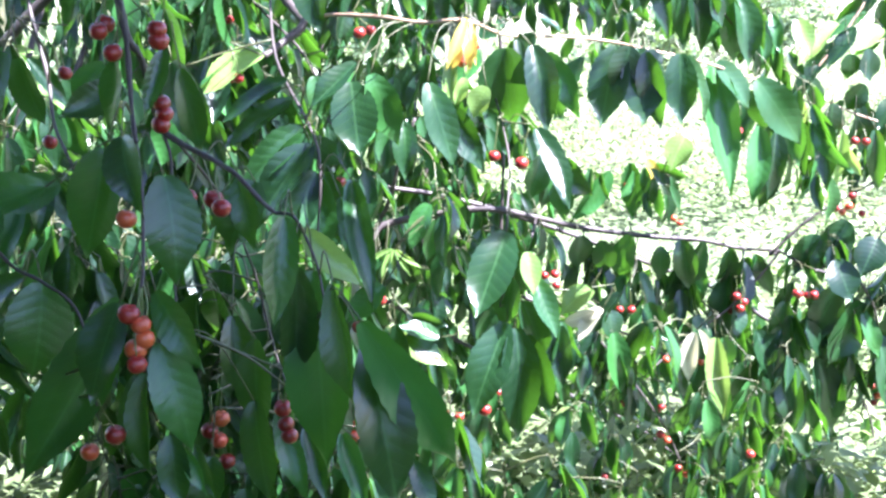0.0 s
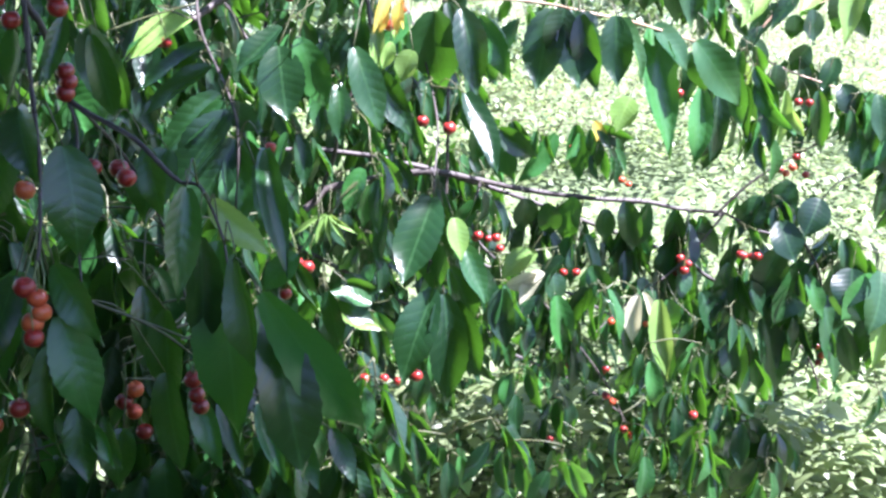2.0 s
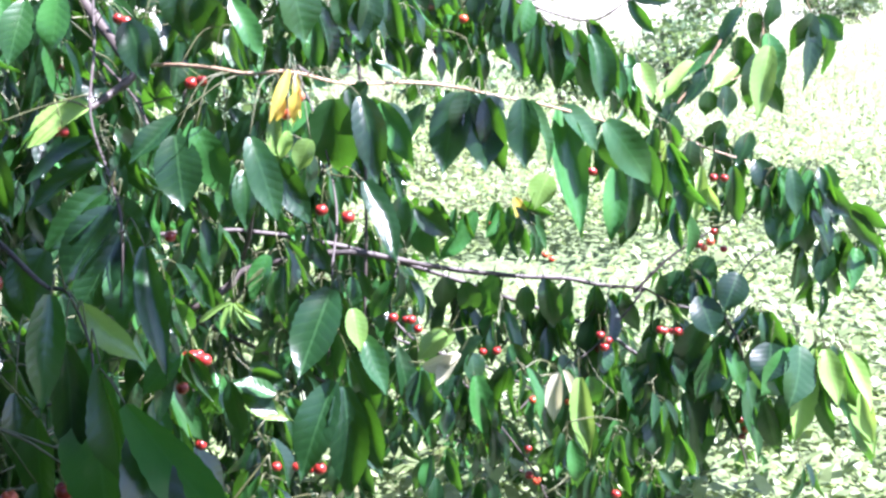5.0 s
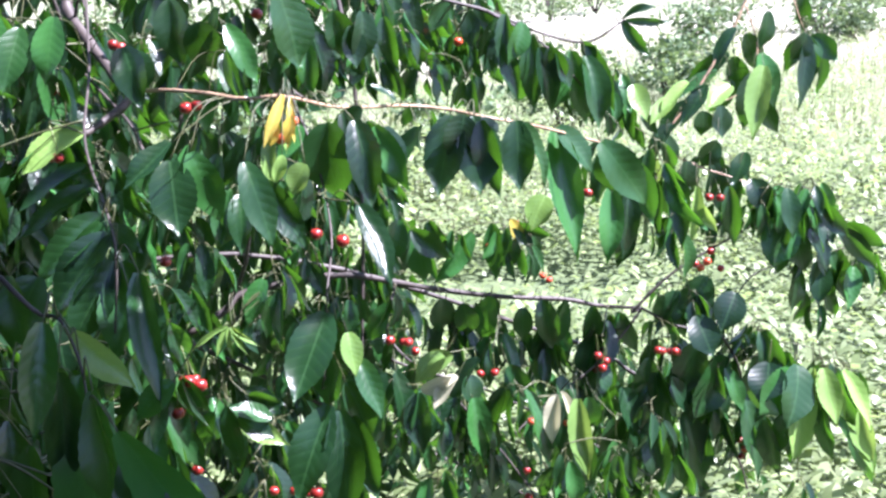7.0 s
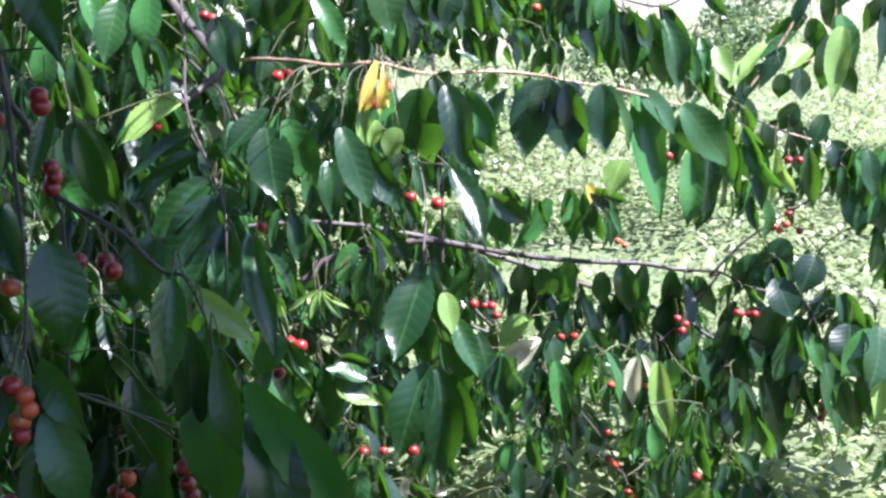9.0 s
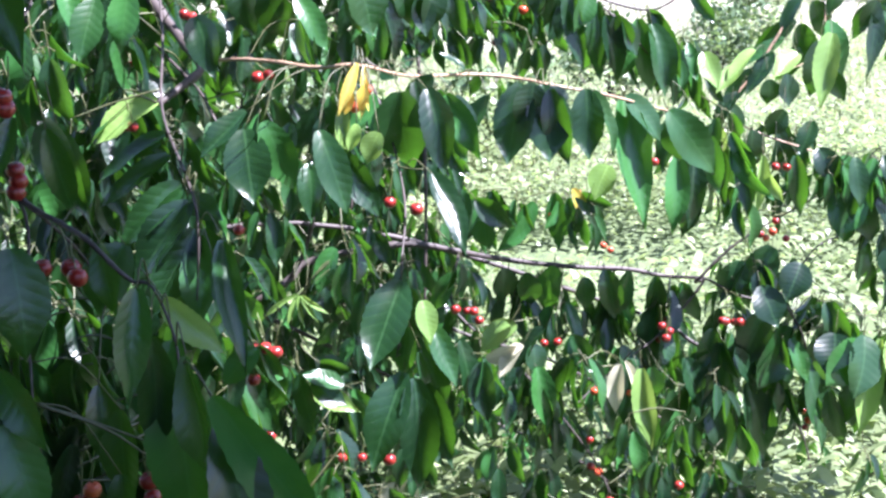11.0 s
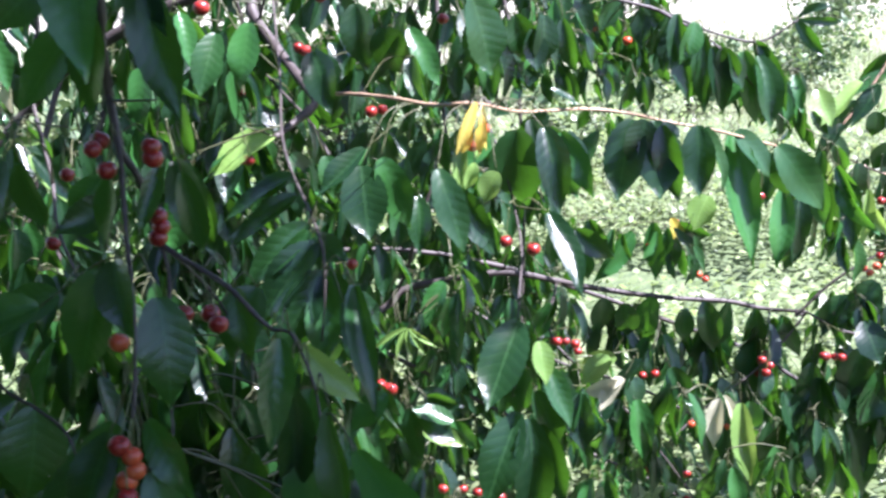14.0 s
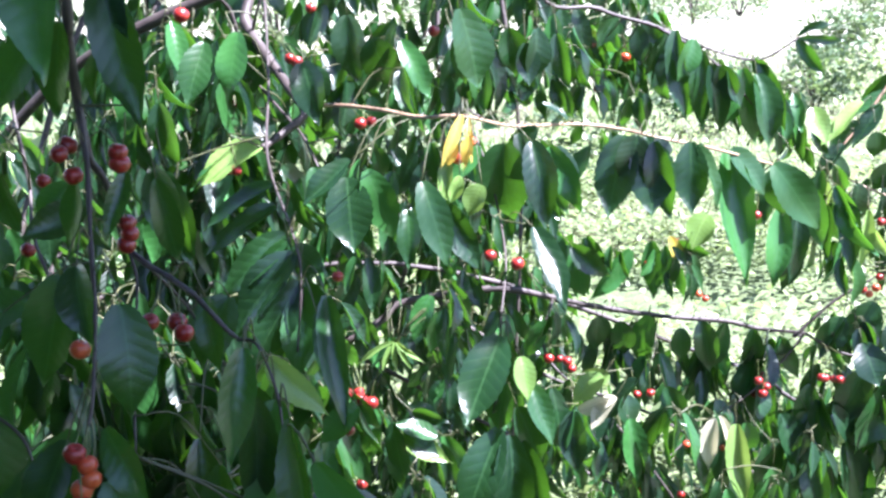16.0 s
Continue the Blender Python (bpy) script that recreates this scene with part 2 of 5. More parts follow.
# ---- ground ----
def ground():
    """One sheet, uneven near by, falling away a little and reaching the horizon."""
    ys = [-2000, -300, -60, -20, -8] + [i * 0.5 for i in range(-10, 50)] + [26, 30, 36, 44, 55, 70, 100, 200, 600, 2500]
    xs = [-2500, -600, -150, -50, -22] + [i * 0.5 for i in range(-28, 44)] + [24, 30, 45, 80, 200, 700, 2500]
    verts = []
    for y in ys:
        for x in xs:
            near = 1 if abs(x) < 60 and abs(y) < 80 else 0
            verts.append((x, y, near * (0.09 * noise.noise(Vector((x * 0.35, y * 0.35, 0))) + 0.03 * noise.noise(Vector((x * 1.7, y * 1.7, 3)))) ))
    w = len(xs)
    faces = [(j * w + i, j * w + i + 1, (j + 1) * w + i + 1, (j + 1) * w + i) for j in range(len(ys) - 1) for i in range(w - 1)]
    return tagged(new("ground", mesh_from("ground", verts, faces, M_GROUND)), "sunlit meadow ground with patchy dry and green grass, near part darkened as tree shade", "ground", kind="structure")


ground()


def blade_field(name, label, count, x0, x1, y0, y1, height, size, material, seed, leafy, patch=0.0):
    """Grass blades or leafy weeds strewn over a stretch of the ground, as one mesh."""
    rng = np.random.default_rng(seed)
    V = np.array([(-0.5, 0.0, 0.0), (0.5, 0.0, 0.0), (-0.42, 0.55, 0.12), (0.42, 0.55, 0.12), (0.0, 1.0, 0.0)])
    x, y = rng.uniform(x0, x1, count), y0 + (y1 - y0) * rng.uniform(0, 1, count) ** 1.5
    if patch:
        keep = np.array([noise.noise(Vector((a * 0.6, b * 0.6, seed))) > -patch for a, b in zip(x, y)])
        x, y = x[keep], y[keep]
    n = len(x)
    lift = np.array([0.75 + 0.9 * max(0.0, 0.4 + noise.noise(Vector((a * 0.9, b * 0.9, seed + 7)))) for a, b in zip(x, y)])
    z = (rng.uniform(0, 1, n) * height * lift if leafy else np.zeros(n)) + 0.01
    yaw = rng.uniform(0, 2 * np.pi, n)
    el = rng.uniform(-0.7, 0.7, n) if leafy else rng.uniform(0.7, 1.5, n)
    ln = size * rng.uniform(0.6, 1.4, n) * (1 if leafy else lift)
    wd = ln * (0.5 if leafy else 0.045)
    a = np.stack([np.cos(yaw) * np.cos(el), np.sin(yaw) * np.cos(el), np.sin(el)], 1)
    s = np.stack([-np.sin(yaw), np.cos(yaw), rng.uniform(-0.4, 0.4, n)], 1)
    t = np.cross(a, s)
    P = np.stack([x, y, z], 1)[:, None] + s[:, None] * (V[:, 0] * 1.0)[None, :, None] * wd[:, None, None] \
        + a[:, None] * V[None, :, 1:2] * ln[:, None, None] + t[:, None] * V[None, :, 2:3] * ln[:, None, None]
    k = np.arange(n)[:, None] * 5
    quads, tris = (k + np.array([0, 1, 3, 2])).tolist(), (k + np.array([2, 3, 4])).tolist()
    me = mesh_from(name, P.reshape(-1, 3).tolist(), quads + tris, material)
    return tagged(new(name, me), label, "plants", kind="stuff")


blade_field("weeds", "bright green leafy weeds growing thickly in sunlight", 85000, -3.6, 4.8, 2.5, 9.0, 0.36, 0.05, M_WEED, 3, True, 0.5)
blade_field("meadow_grass", "pale sunlit meadow grass, partly dry", 40000, -9, 11, 7.5, 26.0, 0.2, 0.16, M_GRASS, 5, False, 0.35)
blade_field("low_plants", "mixed green low plants further across the meadow", 60000, -7, 10, 8.0, 22.0, 0.28, 0.055, M_HERB, 11, True, -0.02)


def shrub(seed, size):
    """A rounded bush: a few stems and a crown of many small leaves in clumps."""
    rng = random.Random(seed)
    root = new("shrub")
    for _ in range(4):
        top = Vector((rng.uniform(-0.4, 0.4), rng.uniform(-0.4, 0.4), rng.uniform(0.5, 0.8))) * size
        v, f = tube(catmull([(0, 0, -0.05), top * 0.5 + Vector((0, 0, 0.1)), top], 4), 0.02 * size, 0.006 * size)
        part("stem", mesh_from("stem", v, f, M_BARK), root)
    out = Foliage()
    clumps = [Vector((rng.gauss(0, 0.33), rng.gauss(0, 0.33), rng.uniform(0.12, 0.85))) * size for _ in range(34)]
    for c in clumps:
        for _ in range(40):
            p = c + Vector((rng.gauss(0, 0.1), rng.gauss(0, 0.1), rng.gauss(0, 0.08))) * size
            p.z = max(p.z, 0.02)
            d = Vector((rng.gauss(0, 1), rng.gauss(0, 1), rng.gauss(0.1, 0.7))).normalized() * rng.uniform(0.06, 0.12) * size ** 0.5
            out.add(leaf_pose(p, p + d, d.length * 0.55, rng.uniform(0, 360)), TINY)
    part("crown", out.mesh("crown", M_SHRUB), root)
    return root


TINY = ([(-0.5, 0.3, 0.0), (0.0, 0.0, 0.0), (0.5, 0.3, 0.0), (0.0, 1.0, -0.1)], [(1, 2, 3, 0)], [(0, 0.3), (0.5, 0), (1, 0.3), (0.5, 1)])


# ---- the cherry tree ----
tree = tagged(new("cherry_tree"), "cherry tree with drooping leafy boughs and red cherries", "tree")
tree.location = (-1.75, 1.0, 0.0)
LIMB_LINES, NODES = [], []
FILL = Foliage()
dice = random.Random(21)


def fix(ob):
    """Keeps a part where it was built, in world coordinates, under its parent."""
    ob.matrix_parent_inverse = Matrix.Translation(-Vector(tree.location))
    return ob


def limb(name, pts, r0, r1, label=""):
    line = catmull(pts, 8)
    v, f = tube(line, r0, r1, 12, 0.25)
    LIMB_LINES.extend(line)
    ob = fix(part(name, mesh_from(name, v, f, M_BARK), tree, label))
    return ob


def nearest(p, lines, above=False):
    return min(lines, key=lambda q: (q - p).length + (2 * max(0.0, p.z - q.z) if above else 0.0))


def branch(pts, r0, r1, bough=None, bark=M_BARK):
    """A branch through these places; the first of a bough hangs from the nearest limb, the others grow out of it."""
    pts = [Vector(p) for p in pts]
    root = nearest(pts[0], NODES) if NODES else pts[0]
    if not NODES or (root - pts[0]).length > 0.09:
        root = nearest(pts[0], LIMB_LINES)
    if (root - pts[0]).length > 0.01:
        mid = (root + pts[0]) / 2
        mid.z += 0.12 * (root - pts[0]).length
        pts = [root, mid] + pts
        r0 *= 1.25
    line = catmull(pts, 7)
    NODES.extend(line)
    v, f = tube(line, r0, r1, 8, 0.2)
    me = mesh_from("branch", v, f, bark)
    if bough is None:
        return fix(part("branch", me, tree))
    return part("branch", me, bough)


def shoot(bough, a, b, r0=0.0016, r1=0.001, sag=0.0):
    a, b = Vector(a), Vector(b)
    mid = (a + b) / 2 + Vector((dice.uniform(-1, 1), dice.uniform(-1, 1), sag)) * 0.12 * (b - a).length
    v, f = tube(catmull([a, mid, b], 4), r0, r1, 5, 0.15)
    return v, f


SHOOTS = {}


def add_shoot(bough, v, f):
    vs, fs = SHOOTS.setdefault(bough, ([], []))
    n = len(vs)
    vs.extend(v)
    fs.extend(tuple(i + n for i in q) for q in f)


def leaf(bough, base, tip, width, spin, yellow=False, pale=False, green=False):
    """One leaf that can be told apart, with its stalk running back to the bough."""
    base, tip = Vector(base), Vector(tip)
    # green picks the leaf whose colour is brightened as if sunlit
    ob = part("leaf", LIME_MESH if green else YELLOW_MESH if yellow else PALE_MESH if pale else dice.choice(LEAF_MESHES), bough, "yellow-green leaf with sunlight painted into its colour" if green else "yellowing leaf" if yellow else "pale leaf with sunlight in its colour, some dried" if pale else "")
    tip.y -= (tip - base).length * dice.uniform(-0.12, 0.35)
    ob.matrix_basis = leaf_pose(base, tip, width, spin + dice.uniform(-10, 10))
    axis = (tip - base).normalized()
    back = base - axis * 0.025 + Vector((0, 0, 0.012))
    join = nearest(back, NODES)
    if (join - back).length < 0.12:
        v, f = tube(catmull([join, (join + back) / 2 + Vector((0, 0, 0.006)), base], 4), 0.0009, 0.0007, 5, 0.05)
    else:
        v, f = tube(catmull([base - axis * 0.03 + Vector((0, 0, 0.02)), back, base], 3), 0.001, 0.0008, 5, 0.05)
        if (join - back).length < 0.13:
            add_shoot(bough, *shoot(bough, join, base - axis * 0.03 + Vector((0, 0, 0.02))))
    add_shoot(bough, v, f)
    return ob


def cherry_mesh(material):
    verts, faces, rings, seg = [], [], 9, 14
    for i in range(rings + 1):
        a = math.pi * i / rings
        r = math.sin(a)
        z = math.cos(a) * 0.93
        z -= 0.32 * math.exp(-((r / 0.3) ** 2)) if a < 1.5 else -0.05 * math.exp(-((r / 0.2) ** 2))
        for k in range(seg):
            b = 2 * math.pi * k / seg
            lobe = 1 + 0.035 * math.cos(2 * b) - 0.05 * max(0, math.cos(b)) ** 8
            verts.append((r * math.cos(b) * lobe, r * math.sin(b) * lobe, z))
    for i in range(rings):
        for k in range(seg):
            a, b = i * seg + k, i * seg + (k + 1) % seg
            faces.append((a, a + seg, b + seg, b))
    me = mesh_from("cherry", verts, faces, material)
    return me


RED_MESH, ORANGE_MESH = cherry_mesh(M_RED), cherry_mesh(M_ORANGE)


def cherry(bough, place, ripe=True):
    """A cherry and the thin stalk that it hangs by."""
    p = Vector(place)
    r = dice.uniform(0.0082, 0.0097)
    ob = part("cherry", RED_MESH if ripe else ORANGE_MESH, bough, "" if ripe else "orange half-ripe cherry")
    ob.matrix_basis = Matrix.Translation(p) @ pose(0, 0, 0, dice.uniform(-20, 20), dice.uniform(-20, 20), dice.uniform(0, 360)) @ Matrix.Scale(r, 4)
    top = p + Vector((dice.uniform(-0.012, 0.012), dice.uniform(-0.012, 0.012), 0.045))
    join = nearest(top, NODES, True)
    if (join - top).length > 0.05:
        if (join - top).length < 0.14:
            add_shoot(bough, *shoot(bough, join, top + Vector((0, 0, 0.006))))
        join = top
    v, f = tube(catmull([join, (join + p) / 2 + Vector((dice.uniform(-1, 1), dice.uniform(-1, 1), 0.5)) * 0.005, p + Vector((0, 0, r * 0.6))], 4), 0.0008, 0.0007, 5, 0.0)
    part("cherry_stalk", mesh_from("cherry_stalk", v, f, M_STALK), bough)
    return ob


def thicket(bough, low, high, count, length):
    """Spurs strewn through a stretch of the crown, between two corners."""
    for _ in range(count):
        p = Vector(dice.uniform(a, b) for a, b in zip(low, high))
        tuft(bough, p, dice.choice((4, 5, 6)), 0.1, length * dice.uniform(0.85, 1.15), SMALL)


def tuft(bough, place, count, spread, length, shapes=SHAPES):
    """A spur with a whorl of drooping leaves round it, tied to the nearest branch by a thin shoot."""
    p = Vector(place)
    join = nearest(p, NODES)
    if (join - p).length < 0.12:
        add_shoot(bough, *shoot(bough, join, p, sag=0.6))
    end = p + Vector((dice.uniform(-0.3, 0.3), dice.uniform(-0.3, 0.3), -0.6)) * spread
    add_shoot(bough, *shoot(bough, p, end, 0.0012, 0.0008))
    NODES.extend((p, p.lerp(end, 0.5), end))
    turn = dice.uniform(0, 360)
    for i in range(count + 2):
        a = radians(turn + i * 137.5)
        base = p.lerp(end, dice.random())
        out = Vector((math.cos(a), math.sin(a), 0)) * dice.uniform(0.1, 0.55) + Vector((0, 0, -dice.uniform(0.6, 1.0)))
        start = base + Vector((math.cos(a), math.sin(a), -0.3)) * 0.022
        ln = length * dice.uniform(0.75, 1.2)
        FILL.add(leaf_pose(start, start + out.normalized() * ln, ln * dice.uniform(0.3, 0.44), dice.uniform(-80, 80)), dice.choice(shapes))
        v, f = tube([base, (base + start) / 2 + Vector((0, 0, 0.004)), start], 0.0009, 0.0007, 4, 0.0)
        add_shoot(bough, v, f)


limb("trunk", ((-1.75, 1.0, -0.1), (-1.73, 1.02, 0.5), (-1.66, 1.05, 1.1), (-1.6, 1.1, 1.6), (-1.5, 1.2, 2.1)), 0.13, 0.09, "rough brown cherry trunk")
limb("limb", ((-1.5, 1.2, 2.1), (-1.0, 1.7, 2.45), (-0.3, 2.2, 2.6), (0.5, 2.6, 2.55), (1.3, 2.9, 2.3), (1.9, 3.1, 1.95)), 0.06, 0.018)
limb("limb", ((-1.55, 1.15, 1.9), (-1.0, 0.9, 2.35), (-0.4, 0.95, 2.45), (0.3, 1.1, 2.5), (1.0, 1.3, 2.4)), 0.05, 0.015)
limb("limb", ((-1.66, 1.05, 1.05), (-1.35, 1.6, 1.25), (-1.05, 2.1, 1.15), (-0.9, 2.4, 0.95)), 0.035, 0.012)
limb("limb", ((-1.5, 1.2, 2.1), (-1.1, 0.4, 2.6), (-0.4, -0.3, 2.8), (0.4, -0.8, 2.7)), 0.05, 0.015)
limb("limb", ((-1.5, 1.2, 2.1), (-1.6, 2.2, 2.6), (-1.3, 3.2, 2.8), (-0.8, 4.0, 2.6)), 0.05, 0.015)

# upper boughs
upper_branch = branch(((-0.362, 2.050, 1.634), (-0.332, 2.000, 1.581), (-0.281, 1.930, 1.525), (-0.227, 1.850, 1.474), (-0.208, 1.800, 1.455), (-0.235, 1.760, 1.432), (-0.258, 1.720, 1.417)), 0.0090, 0.0050)
branch(((-0.216, 1.820, 1.466), (-0.152, 1.780, 1.470), (-0.084, 1.700, 1.472), (-0.023, 1.640, 1.468), (0.038, 1.600, 1.473), (0.102, 1.800, 1.434), (0.206, 1.940, 1.417), (0.279, 1.950, 1.406), (0.332, 1.930, 1.395), (0.420, 1.970, 1.372), (0.546, 2.100, 1.323)), 0.0030, 0.0022, upper_branch, bark=M_TWIG)
branch(((-0.290, 1.950, 1.625), (-0.250, 1.750, 1.509), (-0.207, 1.500, 1.437), (-0.143, 1.300, 1.381), (-0.127, 1.250, 1.340), (-0.133, 1.240, 1.261)), 0.0020, 0.0012, upper_branch)
branch(((0.040, 1.680, 1.468), (0.066, 1.650, 1.400), (0.084, 1.600, 1.340), (0.093, 1.520, 1.290), (0.087, 1.450, 1.240), (0.082, 1.420, 1.161), (0.076, 1.420, 1.124)), 0.0016, 0.0010, upper_branch)
branch(((-0.375, 2.100, 1.588), (-0.355, 2.100, 1.503), (-0.300, 2.000, 1.462), (-0.231, 1.900, 1.412), (-0.191, 1.800, 1.376)), 0.0030, 0.0020, upper_branch)
leaf(upper_branch, (-0.258, 1.720, 1.419), (-0.364, 1.701, 1.374), 0.054, 25, green=True)
leaf(upper_branch, (-0.332, 1.720, 1.394), (-0.363, 1.710, 1.356), 0.023, 60)
leaf(upper_branch, (0.086, 1.430, 1.221), (0.043, 1.390, 1.125), 0.062, 8)
leaf(upper_branch, (0.111, 1.430, 1.194), (0.123, 1.410, 1.144), 0.030, -10, green=True)
leaf(upper_branch, (0.092, 1.420, 1.164), (0.076, 1.410, 1.096), 0.044, 10)
leaf(upper_branch, (0.106, 1.440, 1.125), (0.139, 1.420, 1.038), 0.037, -12)
leaf(upper_branch, (0.085, 1.420, 1.103), (0.035, 1.400, 0.995), 0.056, 10)
leaf(upper_branch, (0.097, 1.420, 1.095), (0.099, 1.420, 0.951), 0.052, -8)
leaf(upper_branch, (0.111, 1.430, 1.083), (0.140, 1.410, 0.977), 0.038, 14)
leaf(upper_branch, (0.122, 1.450, 1.153), (0.155, 1.420, 1.083), 0.033, -14)
leaf(upper_branch, (0.097, 1.450, 1.205), (0.105, 1.450, 1.122), 0.036, 20)
leaf(upper_branch, (-0.172, 1.340, 1.430), (-0.260, 1.320, 1.393), 0.030, 20)
leaf(upper_branch, (-0.167, 1.330, 1.407), (-0.249, 1.300, 1.353), 0.033, 14)
leaf(upper_branch, (-0.152, 1.310, 1.378), (-0.229, 1.280, 1.318), 0.041, 10)
leaf(upper_branch, (-0.140, 1.290, 1.360), (-0.213, 1.260, 1.280), 0.050, 6)
leaf(upper_branch, (-0.134, 1.270, 1.334), (-0.182, 1.250, 1.248), 0.046, -8)
leaf(upper_branch, (-0.131, 1.270, 1.327), (-0.135, 1.270, 1.226), 0.042, 12)
leaf(upper_branch, (-0.127, 1.280, 1.332), (-0.105, 1.280, 1.241), 0.038, -12)
leaf(upper_branch, (-0.144, 1.300, 1.366), (-0.105, 1.270, 1.345), 0.030, 8)
leaf(upper_branch, (-0.178, 1.340, 1.420), (-0.226, 1.340, 1.413), 0.024, 20)
leaf(upper_branch, (-0.151, 1.300, 1.373), (-0.193, 1.300, 1.303), 0.033, -20)
leaf(upper_branch, (-0.121, 1.600, 1.393), (-0.110, 1.570, 1.293), 0.067, 6)
leaf(upper_branch, (-0.094, 1.600, 1.403), (-0.053, 1.590, 1.300), 0.049, -10)
leaf(upper_branch, (-0.385, 2.000, 1.427), (-0.371, 1.980, 1.384), 0.041, 10)
leaf(upper_branch, (-0.325, 2.000, 1.428), (-0.293, 1.980, 1.387), 0.041, -10)
leaf(upper_branch, (-0.109, 1.550, 1.424), (-0.175, 1.520, 1.371), 0.034, 15)
leaf(upper_branch, (-0.014, 1.520, 1.400), (0.026, 1.470, 1.297), 0.044, -6)
leaf(upper_branch, (0.010, 1.550, 1.368), (0.063, 1.550, 1.276), 0.040, 10)
leaf(upper_branch, (0.130, 1.550, 1.332), (0.172, 1.500, 1.242), 0.039, -8)
leaf(upper_branch, (0.091, 1.620, 1.434), (0.097, 1.600, 1.319), 0.077, 5)
leaf(upper_branch, (0.128, 1.610, 1.437), (0.147, 1.560, 1.329), 0.046, -6)
leaf(upper_branch, (0.155, 1.700, 1.417), (0.192, 1.680, 1.332), 0.039, 10)
leaf(upper_branch, (-0.064, 1.700, 0.993), (0.005, 1.660, 0.957), 0.036, 10, green=True)
leaf(upper_branch, (-0.059, 1.750, 1.014), (-0.005, 1.720, 0.979), 0.036, -10)
leaf(upper_branch, (-0.082, 1.720, 0.985), (-0.070, 1.690, 0.900), 0.038, 8)
leaf(upper_branch, (0.025, 1.700, 1.567), (0.063, 1.660, 1.507), 0.046, -8)
leaf(upper_branch, (-0.200, 1.750, 1.536), (-0.178, 1.720, 1.456), 0.052, 8)
leaf(upper_branch, (0.058, 1.620, 1.430), (0.018, 1.600, 1.380), 0.031, 20)
leaf(upper_branch, (-0.063, 1.650, 1.392), (-0.081, 1.630, 1.325), 0.031, 10)
leaf(upper_branch, (-0.190, 1.750, 1.383), (-0.176, 1.730, 1.319), 0.041, -12)
leaf(upper_branch, (-0.061, 1.800, 1.521), (-0.035, 1.770, 1.439), 0.033, 14)
leaf(upper_branch, (0.123, 1.900, 1.549), (0.129, 1.880, 1.481), 0.039, -10)
leaf(upper_branch, (-0.280, 1.700, 1.583), (-0.299, 1.680, 1.501), 0.047, 10)
leaf(upper_branch, (-0.328, 1.700, 1.570), (-0.348, 1.680, 1.487), 0.047, -10)
leaf(upper_branch, (-0.370, 1.600, 1.496), (-0.358, 1.600, 1.405), 0.045, 10)
leaf(upper_branch, (-0.347, 1.550, 1.375), (-0.380, 1.550, 1.286), 0.052, -10)
leaf(upper_branch, (0.143, 1.750, 1.418), (0.181, 1.752, 1.303), 0.053, 20)
leaf(upper_branch, (0.168, 1.800, 1.402), (0.195, 1.786, 1.322), 0.041, -40)
leaf(upper_branch, (0.220, 1.850, 1.394), (0.165, 1.844, 1.308), 0.038, 30)
leaf(upper_branch, (-0.048, 1.700, 1.530), (-0.030, 1.702, 1.450), 0.029, 55)
leaf(upper_branch, (-0.192, 1.800, 1.527), (-0.187, 1.787, 1.458), 0.055, -20)
leaf(upper_branch, (-0.103, 1.800, 1.565), (-0.078, 1.789, 1.491), 0.064, 20)
leaf(upper_branch, (-0.064, 1.800, 1.585), (-0.084, 1.798, 1.536), 0.032, 50)
leaf(upper_branch, (0.035, 1.600, 1.614), (0.058, 1.601, 1.503), 0.061, -30)
leaf(upper_branch, (0.040, 1.650, 1.583), (0.032, 1.654, 1.507), 0.034, 25)
leaf(upper_branch, (0.097, 1.900, 1.572), (0.110, 1.905, 1.493), 0.048, 10)
leaf(upper_branch, (0.140, 1.900, 1.570), (0.137, 1.881, 1.485), 0.043, -35)
leaf(upper_branch, (0.175, 2.000, 1.556), (0.190, 1.997, 1.465), 0.035, 20)
leaf(upper_branch, (-0.145, 1.850, 1.598), (-0.135, 1.848, 1.497), 0.056, 20)
leaf(upper_branch, (0.275, 1.880, 1.407), (0.246, 1.871, 1.282), 0.069, 12)
leaf(upper_branch, (0.293, 1.860, 1.409), (0.268, 1.846, 1.335), 0.059, -18)
leaf(upper_branch, (0.309, 1.880, 1.404), (0.312, 1.870, 1.283), 0.074, -8)
leaf(upper_branch, (0.319, 1.860, 1.399), (0.339, 1.834, 1.277), 0.047, 25)
leaf(upper_branch, (0.326, 1.870, 1.403), (0.329, 1.873, 1.365), 0.038, -30)
leaf(upper_branch, (0.379, 1.900, 1.392), (0.379, 1.906, 1.279), 0.056, 15)
leaf(upper_branch, (0.388, 1.900, 1.388), (0.433, 1.894, 1.280), 0.037, -35)
leaf(upper_branch, (0.463, 2.050, 1.356), (0.488, 2.021, 1.146), 0.060, 10)
leaf(upper_branch, (0.460, 2.020, 1.362), (0.525, 2.026, 1.283), 0.051, -20)
leaf(upper_branch, (0.548, 2.100, 1.323), (0.638, 2.093, 1.209), 0.068, 5)
leaf(upper_branch, (0.564, 2.120, 1.309), (0.570, 2.125, 1.223), 0.054, 30)
leaf(upper_branch, (0.137, 1.700, 1.444), (0.078, 1.704, 1.381), 0.039, 20)
leaf(upper_branch, (0.188, 1.900, 1.429), (0.153, 1.897, 1.466), 0.019, 40)
cherry(upper_branch, (-0.122, 1.780, 1.443))
cherry(upper_branch, (-0.103, 1.760, 1.448))
cherry(upper_branch, (0.108, 1.500, 1.296))
cherry(upper_branch, (0.073, 1.530, 1.300))
cherry(upper_branch, (-0.146, 1.650, 1.243))
